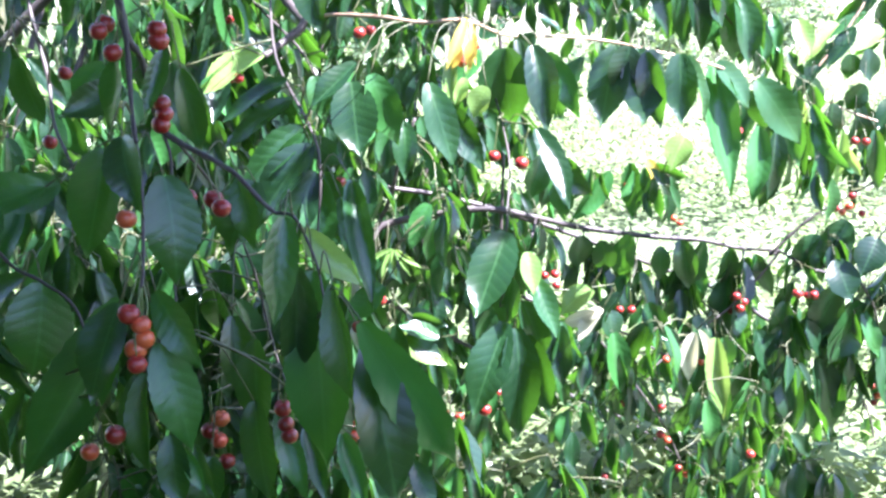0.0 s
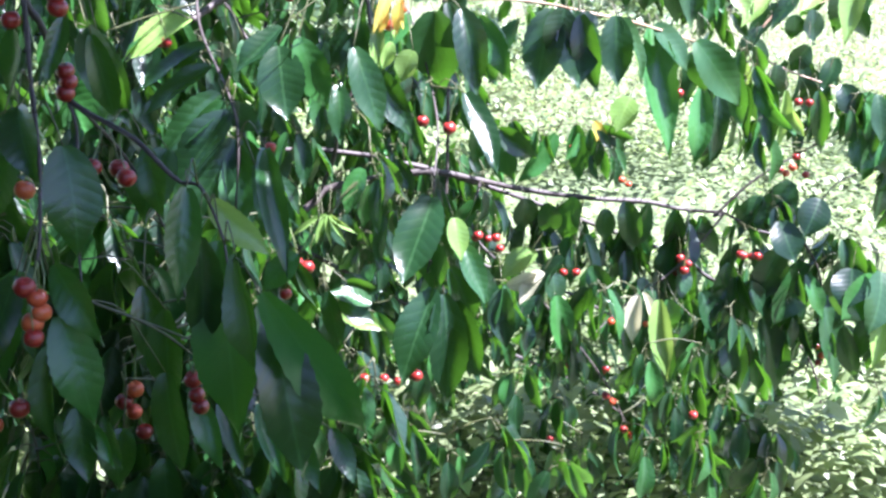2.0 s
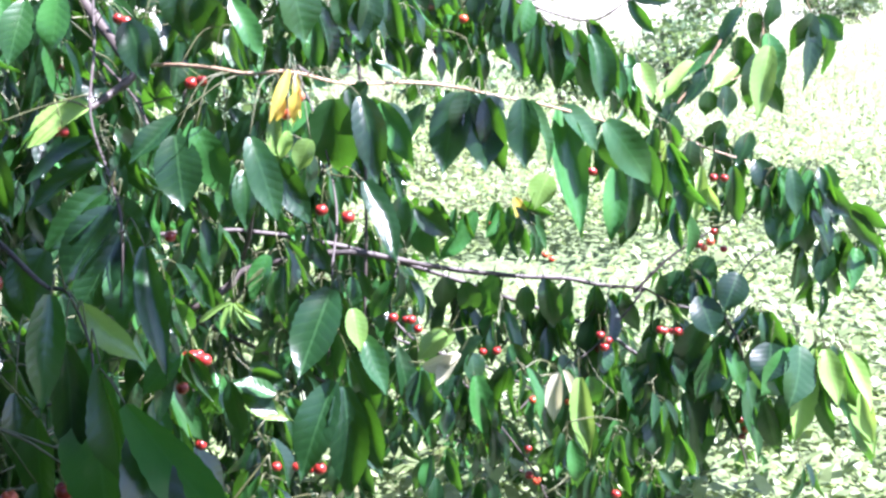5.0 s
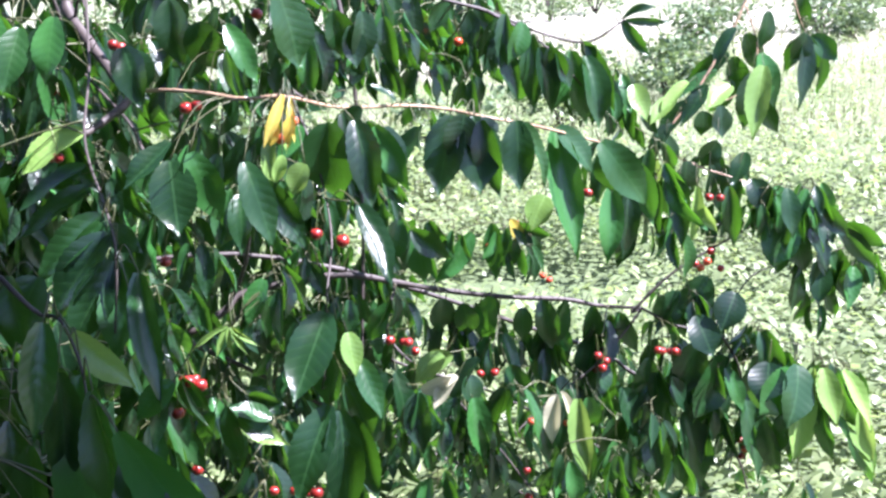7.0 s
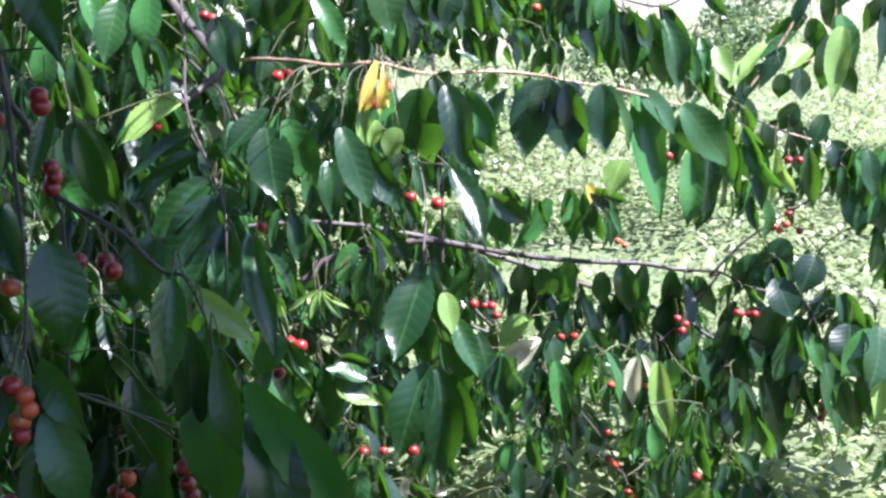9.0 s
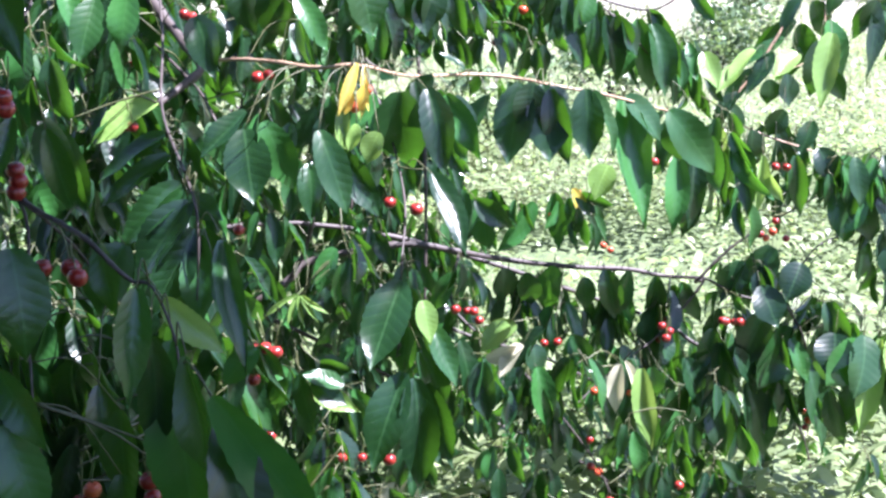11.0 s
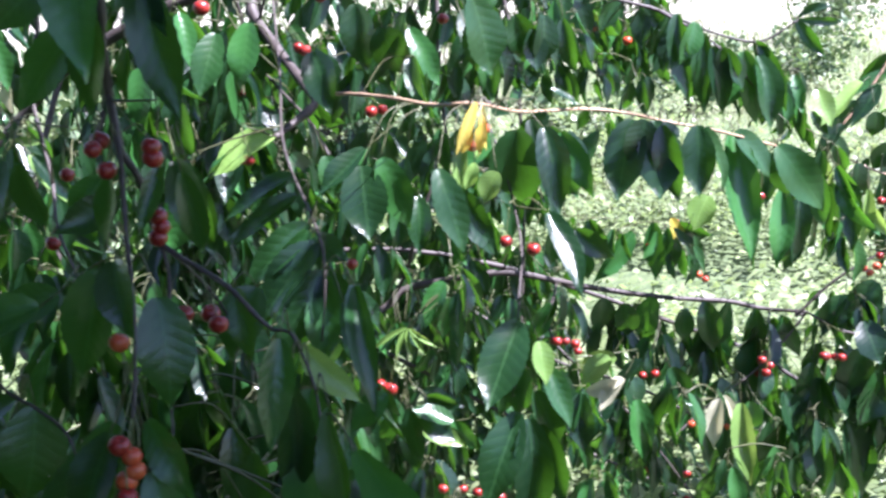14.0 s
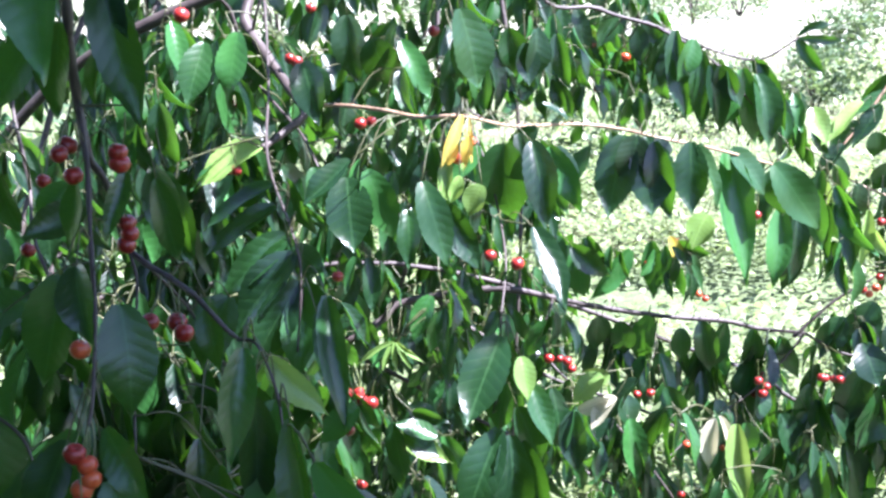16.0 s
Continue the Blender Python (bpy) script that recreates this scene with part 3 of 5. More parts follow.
cherry(upper_branch, (0.021, 1.560, 1.430), ripe=False)
cherry(upper_branch, (0.032, 1.560, 1.424), ripe=False)
cherry(upper_branch, (0.048, 1.570, 1.444), ripe=False)
cherry(upper_branch, (-0.132, 1.850, 1.540))
cherry(upper_branch, (-0.244, 1.900, 1.531))
cherry(upper_branch, (-0.307, 1.720, 1.386))
cherry(upper_branch, (-0.376, 2.100, 1.441))
cherry(upper_branch, (-0.403, 2.100, 1.441))
cherry(upper_branch, (-0.012, 1.800, 1.575))
cherry(upper_branch, (-0.395, 2.100, 1.444))
tuft(upper_branch, (-0.413, 2.100, 1.565), 6, 0.10, 0.09)
tuft(upper_branch, (-0.437, 2.200, 1.442), 6, 0.10, 0.09)
tuft(upper_branch, (-0.422, 2.000, 1.489), 6, 0.10, 0.09)
tuft(upper_branch, (-0.225, 2.100, 1.560), 6, 0.10, 0.09)
tuft(upper_branch, (-0.066, 2.000, 1.505), 6, 0.10, 0.08)
tuft(upper_branch, (0.065, 2.000, 1.555), 5, 0.09, 0.08)
tuft(upper_branch, (-0.123, 1.900, 1.408), 5, 0.09, 0.08)
tuft(upper_branch, (-0.040, 1.950, 1.408), 6, 0.09, 0.08)
tuft(upper_branch, (-0.389, 1.900, 1.292), 6, 0.10, 0.09)
tuft(upper_branch, (-0.144, 1.900, 1.246), 6, 0.10, 0.08)
tuft(upper_branch, (-0.068, 1.900, 1.307), 6, 0.09, 0.08)
tuft(upper_branch, (0.040, 1.900, 1.331), 5, 0.09, 0.08)
tuft(upper_branch, (-0.012, 1.800, 1.209), 5, 0.09, 0.08)
tuft(upper_branch, (-0.432, 2.000, 1.397), 5, 0.09, 0.08)
tuft(upper_branch, (0.206, 2.300, 1.557), 5, 0.08, 0.08)
tuft(upper_branch, (0.236, 2.000, 1.421), 3, 0.06, 0.06)
tuft(upper_branch, (-0.349, 1.900, 1.521), 5, 0.08, 0.09)
tuft(upper_branch, (-0.158, 1.900, 1.524), 5, 0.08, 0.09)
tuft(upper_branch, (-0.086, 1.900, 1.564), 5, 0.08, 0.09)
tuft(upper_branch, (0.036, 1.900, 1.578), 5, 0.08, 0.09)
tuft(upper_branch, (0.049, 2.000, 1.547), 5, 0.07, 0.07)
tuft(upper_branch, (0.083, 2.050, 1.515), 5, 0.07, 0.07)
tuft(upper_branch, (0.132, 2.050, 1.550), 5, 0.07, 0.07)
tuft(upper_branch, (0.163, 2.100, 1.514), 5, 0.07, 0.07)
tuft(upper_branch, (0.080, 1.950, 1.583), 5, 0.07, 0.07)
tuft(upper_branch, (0.028, 2.000, 1.503), 4, 0.07, 0.07)
tuft(upper_branch, (0.200, 2.150, 1.533), 5, 0.07, 0.07)
tuft(upper_branch, (0.254, 2.300, 1.472), 4, 0.07, 0.07)
tuft(upper_branch, (0.321, 2.350, 1.454), 4, 0.07, 0.07)
tuft(upper_branch, (-0.013, 1.950, 1.526), 5, 0.07, 0.07)

# high boughs
high_branch = branch(((0.140, 2.300, 1.657), (0.265, 2.350, 1.581), (0.375, 2.380, 1.545), (0.487, 2.400, 1.497), (0.576, 2.400, 1.478), (0.649, 2.400, 1.518)), 0.0040, 0.0020)
branch(((0.375, 2.380, 1.545), (0.470, 2.360, 1.489), (0.536, 2.360, 1.422), (0.598, 2.400, 1.349)), 0.0030, 0.0015, high_branch)
leaf(high_branch, (0.410, 2.350, 1.539), (0.416, 2.335, 1.371), 0.040, 20)
leaf(high_branch, (0.440, 2.330, 1.523), (0.413, 2.311, 1.449), 0.042, -20)
leaf(high_branch, (0.462, 2.360, 1.500), (0.457, 2.359, 1.347), 0.047, 10)
leaf(high_branch, (0.473, 2.340, 1.474), (0.505, 2.348, 1.351), 0.045, -15)
leaf(high_branch, (0.490, 2.330, 1.474), (0.521, 2.336, 1.402), 0.047, 25)
leaf(high_branch, (0.504, 2.330, 1.466), (0.533, 2.331, 1.389), 0.040, -30)
leaf(high_branch, (0.538, 2.360, 1.465), (0.577, 2.373, 1.306), 0.052, 8)
leaf(high_branch, (0.568, 2.380, 1.452), (0.596, 2.347, 1.319), 0.055, -12)
leaf(high_branch, (0.576, 2.400, 1.474), (0.623, 2.379, 1.339), 0.041, 22)
leaf(high_branch, (0.602, 2.420, 1.425), (0.641, 2.433, 1.275), 0.046, -25)
leaf(high_branch, (0.565, 2.400, 1.479), (0.601, 2.401, 1.436), 0.036, 45)
leaf(high_branch, (0.420, 2.400, 1.521), (0.378, 2.388, 1.413), 0.041, 30)
leaf(high_branch, (0.398, 2.400, 1.532), (0.364, 2.407, 1.445), 0.036, -40)
leaf(high_branch, (0.645, 2.400, 1.514), (0.695, 2.397, 1.444), 0.029, 20)
leaf(high_branch, (0.650, 2.400, 1.518), (0.740, 2.403, 1.509), 0.019, 30)
leaf(high_branch, (0.648, 2.400, 1.520), (0.708, 2.390, 1.554), 0.019, -30)
leaf(high_branch, (0.360, 2.400, 1.566), (0.385, 2.387, 1.501), 0.036, 20)
leaf(high_branch, (0.300, 2.400, 1.568), (0.264, 2.393, 1.504), 0.039, -20)
leaf(high_branch, (0.343, 2.400, 1.545), (0.346, 2.385, 1.469), 0.042, 20)
leaf(high_branch, (0.277, 2.440, 1.468), (0.296, 2.429, 1.378), 0.049, 15)
leaf(high_branch, (0.310, 2.440, 1.467), (0.343, 2.447, 1.386), 0.049, -25)
leaf(high_branch, (0.178, 2.300, 1.574), (0.185, 2.287, 1.481), 0.042, 25)
leaf(high_branch, (0.222, 2.350, 1.582), (0.245, 2.326, 1.487), 0.040, -15)
cherry(high_branch, (0.270, 2.440, 1.423))
cherry(high_branch, (0.299, 2.450, 1.424))
cherry(high_branch, (0.216, 2.400, 1.516), ripe=False)
cherry(high_branch, (0.235, 2.400, 1.513), ripe=False)
cherry(high_branch, (0.260, 2.420, 1.496), ripe=False)
cherry(high_branch, (0.322, 2.420, 1.485), ripe=False)
cherry(high_branch, (0.466, 2.380, 1.406))
cherry(high_branch, (0.541, 2.380, 1.397))
tuft(high_branch, (0.288, 2.500, 1.585), 5, 0.08, 0.09)
tuft(high_branch, (0.367, 2.550, 1.471), 5, 0.08, 0.06)
tuft(high_branch, (0.143, 2.400, 1.577), 6, 0.09, 0.07)
tuft(high_branch, (0.162, 2.500, 1.540), 5, 0.08, 0.07)
tuft(high_branch, (0.663, 2.500, 1.415), 5, 0.08, 0.05)
tuft(high_branch, (0.686, 2.500, 1.350), 6, 0.08, 0.07)
tuft(high_branch, (0.402, 2.450, 1.539), 4, 0.08, 0.10)
tuft(high_branch, (0.464, 2.450, 1.476), 4, 0.08, 0.09)
tuft(high_branch, (0.499, 2.450, 1.488), 4, 0.08, 0.07)
tuft(high_branch, (0.556, 2.450, 1.473), 4, 0.08, 0.11)
tuft(high_branch, (0.617, 2.450, 1.411), 4, 0.08, 0.07)
tuft(high_branch, (0.365, 2.450, 1.558), 4, 0.08, 0.08)
tuft(high_branch, (0.318, 2.450, 1.533), 4, 0.08, 0.08)
tuft(high_branch, (0.240, 2.450, 1.543), 4, 0.08, 0.09)
tuft(high_branch, (0.211, 2.450, 1.586), 4, 0.08, 0.11)
tuft(high_branch, (0.651, 2.450, 1.437), 4, 0.08, 0.10)

# right boughs
right_branch = branch(((0.979, 2.650, 1.612), (0.961, 2.650, 1.535), (0.913, 2.620, 1.453), (0.831, 2.580, 1.338), (0.761, 2.550, 1.251), (0.813, 2.500, 1.211), (0.905, 2.500, 1.176), (1.027, 2.500, 1.130), (1.127, 2.500, 1.090)), 0.0030, 0.0016, bark=M_TWIG)
branch(((1.054, 2.650, 1.610), (1.059, 2.620, 1.538), (1.083, 2.600, 1.460)), 0.0020, 0.0012, right_branch, bark=M_TWIG)
branch(((0.961, 2.650, 1.535), (0.981, 2.620, 1.445), (0.965, 2.600, 1.362), (0.875, 2.580, 1.319)), 0.0020, 0.0012, right_branch, bark=M_TWIG)
leaf(right_branch, (0.846, 2.550, 1.314), (0.848, 2.546, 1.261), 0.049, 5)
leaf(right_branch, (0.885, 2.550, 1.324), (0.886, 2.535, 1.254), 0.049, -8)
leaf(right_branch, (0.961, 2.580, 1.388), (0.946, 2.559, 1.268), 0.071, 10)
leaf(right_branch, (0.982, 2.600, 1.428), (1.021, 2.606, 1.311), 0.055, -15)
leaf(right_branch, (0.991, 2.620, 1.341), (1.032, 2.626, 1.243), 0.045, 30)
leaf(right_branch, (0.861, 2.580, 1.368), (0.798, 2.588, 1.281), 0.044, 15)
leaf(right_branch, (0.891, 2.600, 1.395), (0.777, 2.583, 1.322), 0.039, 30)
leaf(right_branch, (0.920, 2.620, 1.429), (0.816, 2.617, 1.353), 0.042, 10)
leaf(right_branch, (0.918, 2.600, 1.376), (0.883, 2.603, 1.297), 0.052, -20)
leaf(right_branch, (0.932, 2.620, 1.422), (0.947, 2.618, 1.324), 0.053, 25)
leaf(right_branch, (0.956, 2.620, 1.470), (0.990, 2.623, 1.384), 0.050, 10)
leaf(right_branch, (0.931, 2.620, 1.483), (0.869, 2.614, 1.413), 0.039, 30)
leaf(right_branch, (1.004, 2.620, 1.516), (0.994, 2.618, 1.433), 0.047, -20)
leaf(right_branch, (0.825, 2.580, 1.333), (0.752, 2.579, 1.250), 0.047, 20)
leaf(right_branch, (0.784, 2.560, 1.288), (0.708, 2.542, 1.196), 0.044, 35)
leaf(right_branch, (0.770, 2.550, 1.266), (0.785, 2.555, 1.191), 0.046, -25)
leaf(right_branch, (1.083, 2.600, 1.462), (1.034, 2.608, 1.386), 0.044, 20)
leaf(right_branch, (1.081, 2.600, 1.460), (1.065, 2.568, 1.316), 0.039, -20)
leaf(right_branch, (1.086, 2.600, 1.460), (1.104, 2.610, 1.339), 0.044, 15)
leaf(right_branch, (1.090, 2.600, 1.460), (1.147, 2.611, 1.333), 0.042, -10)
leaf(right_branch, (1.093, 2.600, 1.462), (1.147, 2.599, 1.405), 0.047, 25)
leaf(right_branch, (1.076, 2.580, 1.468), (1.045, 2.565, 1.411), 0.052, -25)
leaf(right_branch, (1.077, 2.620, 1.550), (1.082, 2.625, 1.466), 0.034, 10)
leaf(right_branch, (0.941, 2.500, 1.173), (0.963, 2.486, 1.105), 0.055, 10)
leaf(right_branch, (0.992, 2.500, 1.156), (1.019, 2.510, 1.036), 0.063, -15)
leaf(right_branch, (1.033, 2.500, 1.140), (1.045, 2.498, 1.038), 0.055, 20)
leaf(right_branch, (1.066, 2.500, 1.135), (1.085, 2.484, 1.064), 0.055, -20)
leaf(right_branch, (0.980, 2.500, 1.077), (0.983, 2.483, 0.985), 0.045, 15)
leaf(right_branch, (1.076, 2.500, 1.138), (1.109, 2.499, 1.093), 0.050, 35)
leaf(right_branch, (1.036, 2.520, 1.064), (1.063, 2.515, 0.964), 0.058, 10)
leaf(right_branch, (1.066, 2.500, 1.067), (1.110, 2.501, 0.968), 0.055, -25)
leaf(right_branch, (1.127, 2.500, 1.077), (1.226, 2.510, 0.956), 0.045, 25)
leaf(right_branch, (1.152, 2.500, 1.070), (1.230, 2.484, 1.015), 0.043, 40)
leaf(right_branch, (0.605, 2.300, 1.206), (0.590, 2.263, 1.055), 0.051, 10)
leaf(right_branch, (0.642, 2.320, 1.190), (0.636, 2.329, 1.049), 0.049, -15)
leaf(right_branch, (0.668, 2.350, 1.240), (0.688, 2.320, 1.118), 0.052, 20)
leaf(right_branch, (0.736, 2.400, 1.218), (0.752, 2.409, 1.051), 0.043, -20)
leaf(right_branch, (0.767, 2.420, 1.202), (0.755, 2.392, 1.065), 0.046, 20)
leaf(right_branch, (0.810, 2.450, 1.172), (0.806, 2.455, 1.024), 0.032, -10, green=True)
leaf(right_branch, (0.882, 2.460, 1.167), (0.888, 2.463, 1.033), 0.042, 25)
leaf(right_branch, (0.820, 2.450, 1.136), (0.848, 2.454, 1.071), 0.028, 40, green=True)
leaf(right_branch, (0.724, 2.450, 1.234), (0.730, 2.444, 1.116), 0.037, 30, green=True)
leaf(right_branch, (0.794, 2.470, 1.222), (0.791, 2.475, 1.120), 0.062, -15)
leaf(right_branch, (0.933, 2.520, 1.228), (0.895, 2.506, 1.159), 0.046, 20)
leaf(right_branch, (0.872, 2.520, 1.254), (0.837, 2.519, 1.195), 0.051, -25)
leaf(right_branch, (1.112, 2.550, 0.979), (1.099, 2.538, 0.880), 0.051, 15)
leaf(right_branch, (1.062, 2.550, 0.968), (1.055, 2.556, 0.864), 0.051, -20)
leaf(right_branch, (1.149, 2.550, 1.003), (1.181, 2.552, 0.872), 0.046, 20)
cherry(right_branch, (0.838, 2.450, 1.147))
cherry(right_branch, (0.861, 2.450, 1.145))
cherry(right_branch, (0.542, 2.200, 1.214))
cherry(right_branch, (0.610, 2.300, 1.150))
cherry(right_branch, (0.603, 2.300, 1.133))
tuft(right_branch, (0.739, 2.550, 1.187), 6, 0.08, 0.07)
tuft(right_branch, (1.119, 2.600, 0.920), 5, 0.08, 0.07)
tuft(right_branch, (0.922, 2.600, 1.211), 5, 0.08, 0.06)
tuft(right_branch, (0.863, 2.550, 1.242), 4, 0.08, 0.10)
tuft(right_branch, (0.886, 2.550, 1.140), 4, 0.08, 0.09)
tuft(right_branch, (0.976, 2.550, 1.153), 4, 0.08, 0.07)
tuft(right_branch, (1.069, 2.550, 1.141), 4, 0.08, 0.07)
tuft(right_branch, (1.093, 2.550, 1.129), 4, 0.08, 0.08)
tuft(right_branch, (1.050, 2.550, 1.031), 4, 0.08, 0.06)
tuft(right_branch, (1.092, 2.550, 1.032), 4, 0.08, 0.08)
tuft(right_branch, (1.193, 2.550, 1.006), 4, 0.08, 0.09)
tuft(right_branch, (1.225, 2.550, 0.992), 4, 0.08, 0.08)
tuft(right_branch, (0.728, 2.400, 1.232), 4, 0.08, 0.11)
tuft(right_branch, (0.760, 2.400, 1.136), 4, 0.08, 0.10)
tuft(right_branch, (0.628, 2.400, 1.249), 4, 0.08, 0.08)
tuft(right_branch, (0.674, 2.400, 1.160), 4, 0.08, 0.10)
tuft(right_branch, (0.712, 2.400, 1.280), 4, 0.08, 0.08)
tuft(right_branch, (0.618, 2.400, 1.288), 4, 0.08, 0.11)
tuft(right_branch, (0.999, 2.480, 1.166), 6, 0.08, 0.09)
tuft(right_branch, (1.063, 2.480, 1.177), 6, 0.08, 0.09)
tuft(right_branch, (1.062, 2.480, 1.136), 6, 0.08, 0.10)
tuft(right_branch, (0.972, 2.480, 1.161), 6, 0.08, 0.07)

# middle boughs
middle_branch = branch(((-0.494, 2.400, 0.867), (-0.308, 2.400, 0.905), (-0.229, 2.380, 0.928), (-0.166, 2.400, 0.963), (-0.132, 2.420, 0.990), (0.019, 2.420, 1.017), (0.100, 2.420, 1.018), (0.181, 2.450, 0.993), (0.288, 2.500, 0.957), (0.421, 2.500, 0.937), (0.545, 2.520, 0.921), (0.621, 2.530, 0.901), (0.708, 2.500, 0.900)), 0.0080, 0.0040)
branch(((0.689, 2.500, 0.893), (0.726, 2.500, 0.932), (0.768, 2.500, 0.970), (0.829, 2.500, 1.009), (0.968, 2.520, 1.077)), 0.0040, 0.0020, middle_branch)
branch(((0.708, 2.500, 0.900), (0.784, 2.480, 0.862), (0.863, 2.480, 0.863), (0.962, 2.550, 0.947), (1.066, 2.600, 0.966)), 0.0030, 0.0015, middle_branch)
branch(((-0.166, 2.400, 0.963), (-0.121, 2.350, 1.054), (-0.093, 2.300, 1.155), (-0.062, 2.300, 1.231)), 0.0050, 0.0030, middle_branch)
branch(((0.181, 2.450, 0.993), (0.164, 2.300, 0.917), (0.284, 2.300, 0.793), (0.373, 2.300, 0.680), (0.441, 2.300, 0.578), (0.475, 2.300, 0.501)), 0.0030, 0.0015, middle_branch)
branch(((0.702, 2.500, 0.889), (0.609, 2.460, 0.797), (0.479, 2.400, 0.723), (0.401, 2.350, 0.671)), 0.0030, 0.0015, middle_branch)
branch(((0.863, 2.480, 0.863), (0.928, 2.500, 0.744), (0.939, 2.550, 0.592), (0.908, 2.500, 0.519)), 0.0030, 0.0015, middle_branch)
leaf(middle_branch, (0.321, 2.450, 0.942), (0.328, 2.456, 0.859), 0.054, 10)
leaf(middle_branch, (0.274, 2.450, 0.953), (0.276, 2.451, 0.873), 0.062, -20)
leaf(middle_branch, (0.380, 2.450, 0.953), (0.349, 2.458, 0.835), 0.057, 15)
leaf(middle_branch, (0.445, 2.450, 0.927), (0.444, 2.450, 0.854), 0.044, -5)
leaf(middle_branch, (0.487, 2.450, 0.942), (0.502, 2.447, 0.832), 0.054, 20)
leaf(middle_branch, (0.540, 2.480, 0.929), (0.496, 2.467, 0.811), 0.052, -25)
leaf(middle_branch, (0.604, 2.500, 0.908), (0.596, 2.473, 0.793), 0.050, 20)
leaf(middle_branch, (0.665, 2.500, 0.891), (0.651, 2.498, 0.814), 0.050, -20)
leaf(middle_branch, (0.850, 2.500, 0.965), (0.795, 2.500, 0.857), 0.076, 10)
leaf(middle_branch, (0.786, 2.500, 0.933), (0.738, 2.500, 0.858), 0.068, -10)
leaf(middle_branch, (0.818, 2.500, 0.913), (0.844, 2.500, 0.841), 0.061, 10)
leaf(middle_branch, (0.837, 2.500, 0.919), (0.813, 2.504, 0.871), 0.063, -15)
leaf(middle_branch, (0.904, 2.520, 0.931), (0.896, 2.506, 0.834), 0.038, 40)
leaf(middle_branch, (0.284, 2.250, 0.893), (0.202, 2.252, 0.857), 0.045, 10, green=True)
leaf(middle_branch, (0.339, 2.250, 0.884), (0.264, 2.258, 0.804), 0.039, 50)
leaf(middle_branch, (0.316, 2.250, 0.851), (0.326, 2.247, 0.789), 0.052, -20)
leaf(middle_branch, (0.527, 2.400, 0.758), (0.517, 2.372, 0.600), 0.055, 15)
leaf(middle_branch, (0.518, 2.420, 0.782), (0.541, 2.407, 0.717), 0.044, -10)
leaf(middle_branch, (0.047, 2.500, 0.524), (-0.002, 2.504, 0.454), 0.030, 20, pale=True)
leaf(middle_branch, (0.034, 2.500, 0.505), (0.036, 2.508, 0.390), 0.028, -20, pale=True)
leaf(middle_branch, (0.059, 2.500, 0.501), (0.072, 2.499, 0.394), 0.028, 10, pale=True)
leaf(middle_branch, (0.021, 2.500, 0.462), (-0.019, 2.487, 0.403), 0.030, 30, pale=True)
leaf(middle_branch, (0.724, 2.480, 0.722), (0.745, 2.465, 0.638), 0.042, 10)
leaf(middle_branch, (0.710, 2.500, 0.705), (0.746, 2.499, 0.603), 0.050, 0)
leaf(middle_branch, (0.547, 2.380, 0.731), (0.575, 2.363, 0.541), 0.045, 10)
leaf(middle_branch, (0.574, 2.400, 0.739), (0.573, 2.406, 0.651), 0.053, -20)
leaf(middle_branch, (0.218, 2.400, 1.112), (0.295, 2.403, 1.052), 0.048, 10)
leaf(middle_branch, (0.191, 2.400, 1.135), (0.168, 2.400, 1.045), 0.053, -20)
leaf(middle_branch, (0.234, 2.400, 1.072), (0.236, 2.400, 1.006), 0.053, 25)
leaf(middle_branch, (0.353, 2.600, 1.059), (0.268, 2.606, 0.947), 0.052, -15)
leaf(middle_branch, (0.399, 2.600, 1.078), (0.404, 2.596, 0.945), 0.052, 20)
leaf(middle_branch, (0.485, 2.700, 1.037), (0.510, 2.707, 0.910), 0.049, -20)
leaf(middle_branch, (0.450, 2.700, 1.052), (0.544, 2.684, 1.015), 0.049, 35)
leaf(middle_branch, (0.448, 2.680, 1.070), (0.476, 2.684, 1.005), 0.032, 0, yellow=True)
leaf(middle_branch, (0.029, 1.550, 1.447), (0.016, 1.549, 1.414), 0.021, 10, yellow=True)
leaf(middle_branch, (0.047, 1.560, 1.452), (0.038, 1.555, 1.416), 0.018, 20, yellow=True)
leaf(middle_branch, (0.063, 1.530, 1.393), (0.043, 1.532, 1.353), 0.033, 15, green=True)
leaf(middle_branch, (0.034, 1.540, 1.404), (0.023, 1.542, 1.363), 0.020, -20, green=True)
leaf(middle_branch, (-0.128, 2.300, 0.954), (-0.181, 2.300, 0.894), 0.023, 30)
leaf(middle_branch, (-0.134, 2.300, 0.945), (-0.086, 2.292, 0.898), 0.021, -30)
leaf(middle_branch, (-0.144, 2.300, 0.954), (-0.119, 2.298, 0.929), 0.019, 20)
leaf(middle_branch, (-0.007, 1.600, 1.022), (-0.069, 1.598, 1.043), 0.033, 30)
leaf(middle_branch, (-0.055, 1.600, 1.025), (-0.001, 1.591, 0.992), 0.034, -20)
leaf(middle_branch, (-0.069, 1.600, 1.042), (-0.058, 1.586, 0.954), 0.033, 15)
leaf(middle_branch, (-0.049, 1.700, 1.022), (0.001, 1.689, 1.006), 0.029, 30)
leaf(middle_branch, (-0.086, 1.600, 1.035), (-0.114, 1.601, 0.976), 0.029, 20)
leaf(middle_branch, (1.021, 2.500, 0.764), (0.943, 2.512, 0.640), 0.063, 20)
leaf(middle_branch, (1.040, 2.500, 0.767), (1.047, 2.506, 0.616), 0.063, -15)
leaf(middle_branch, (1.091, 2.500, 0.751), (1.119, 2.501, 0.610), 0.055, 25)
leaf(middle_branch, (1.143, 2.500, 0.719), (1.199, 2.488, 0.618), 0.050, -30)
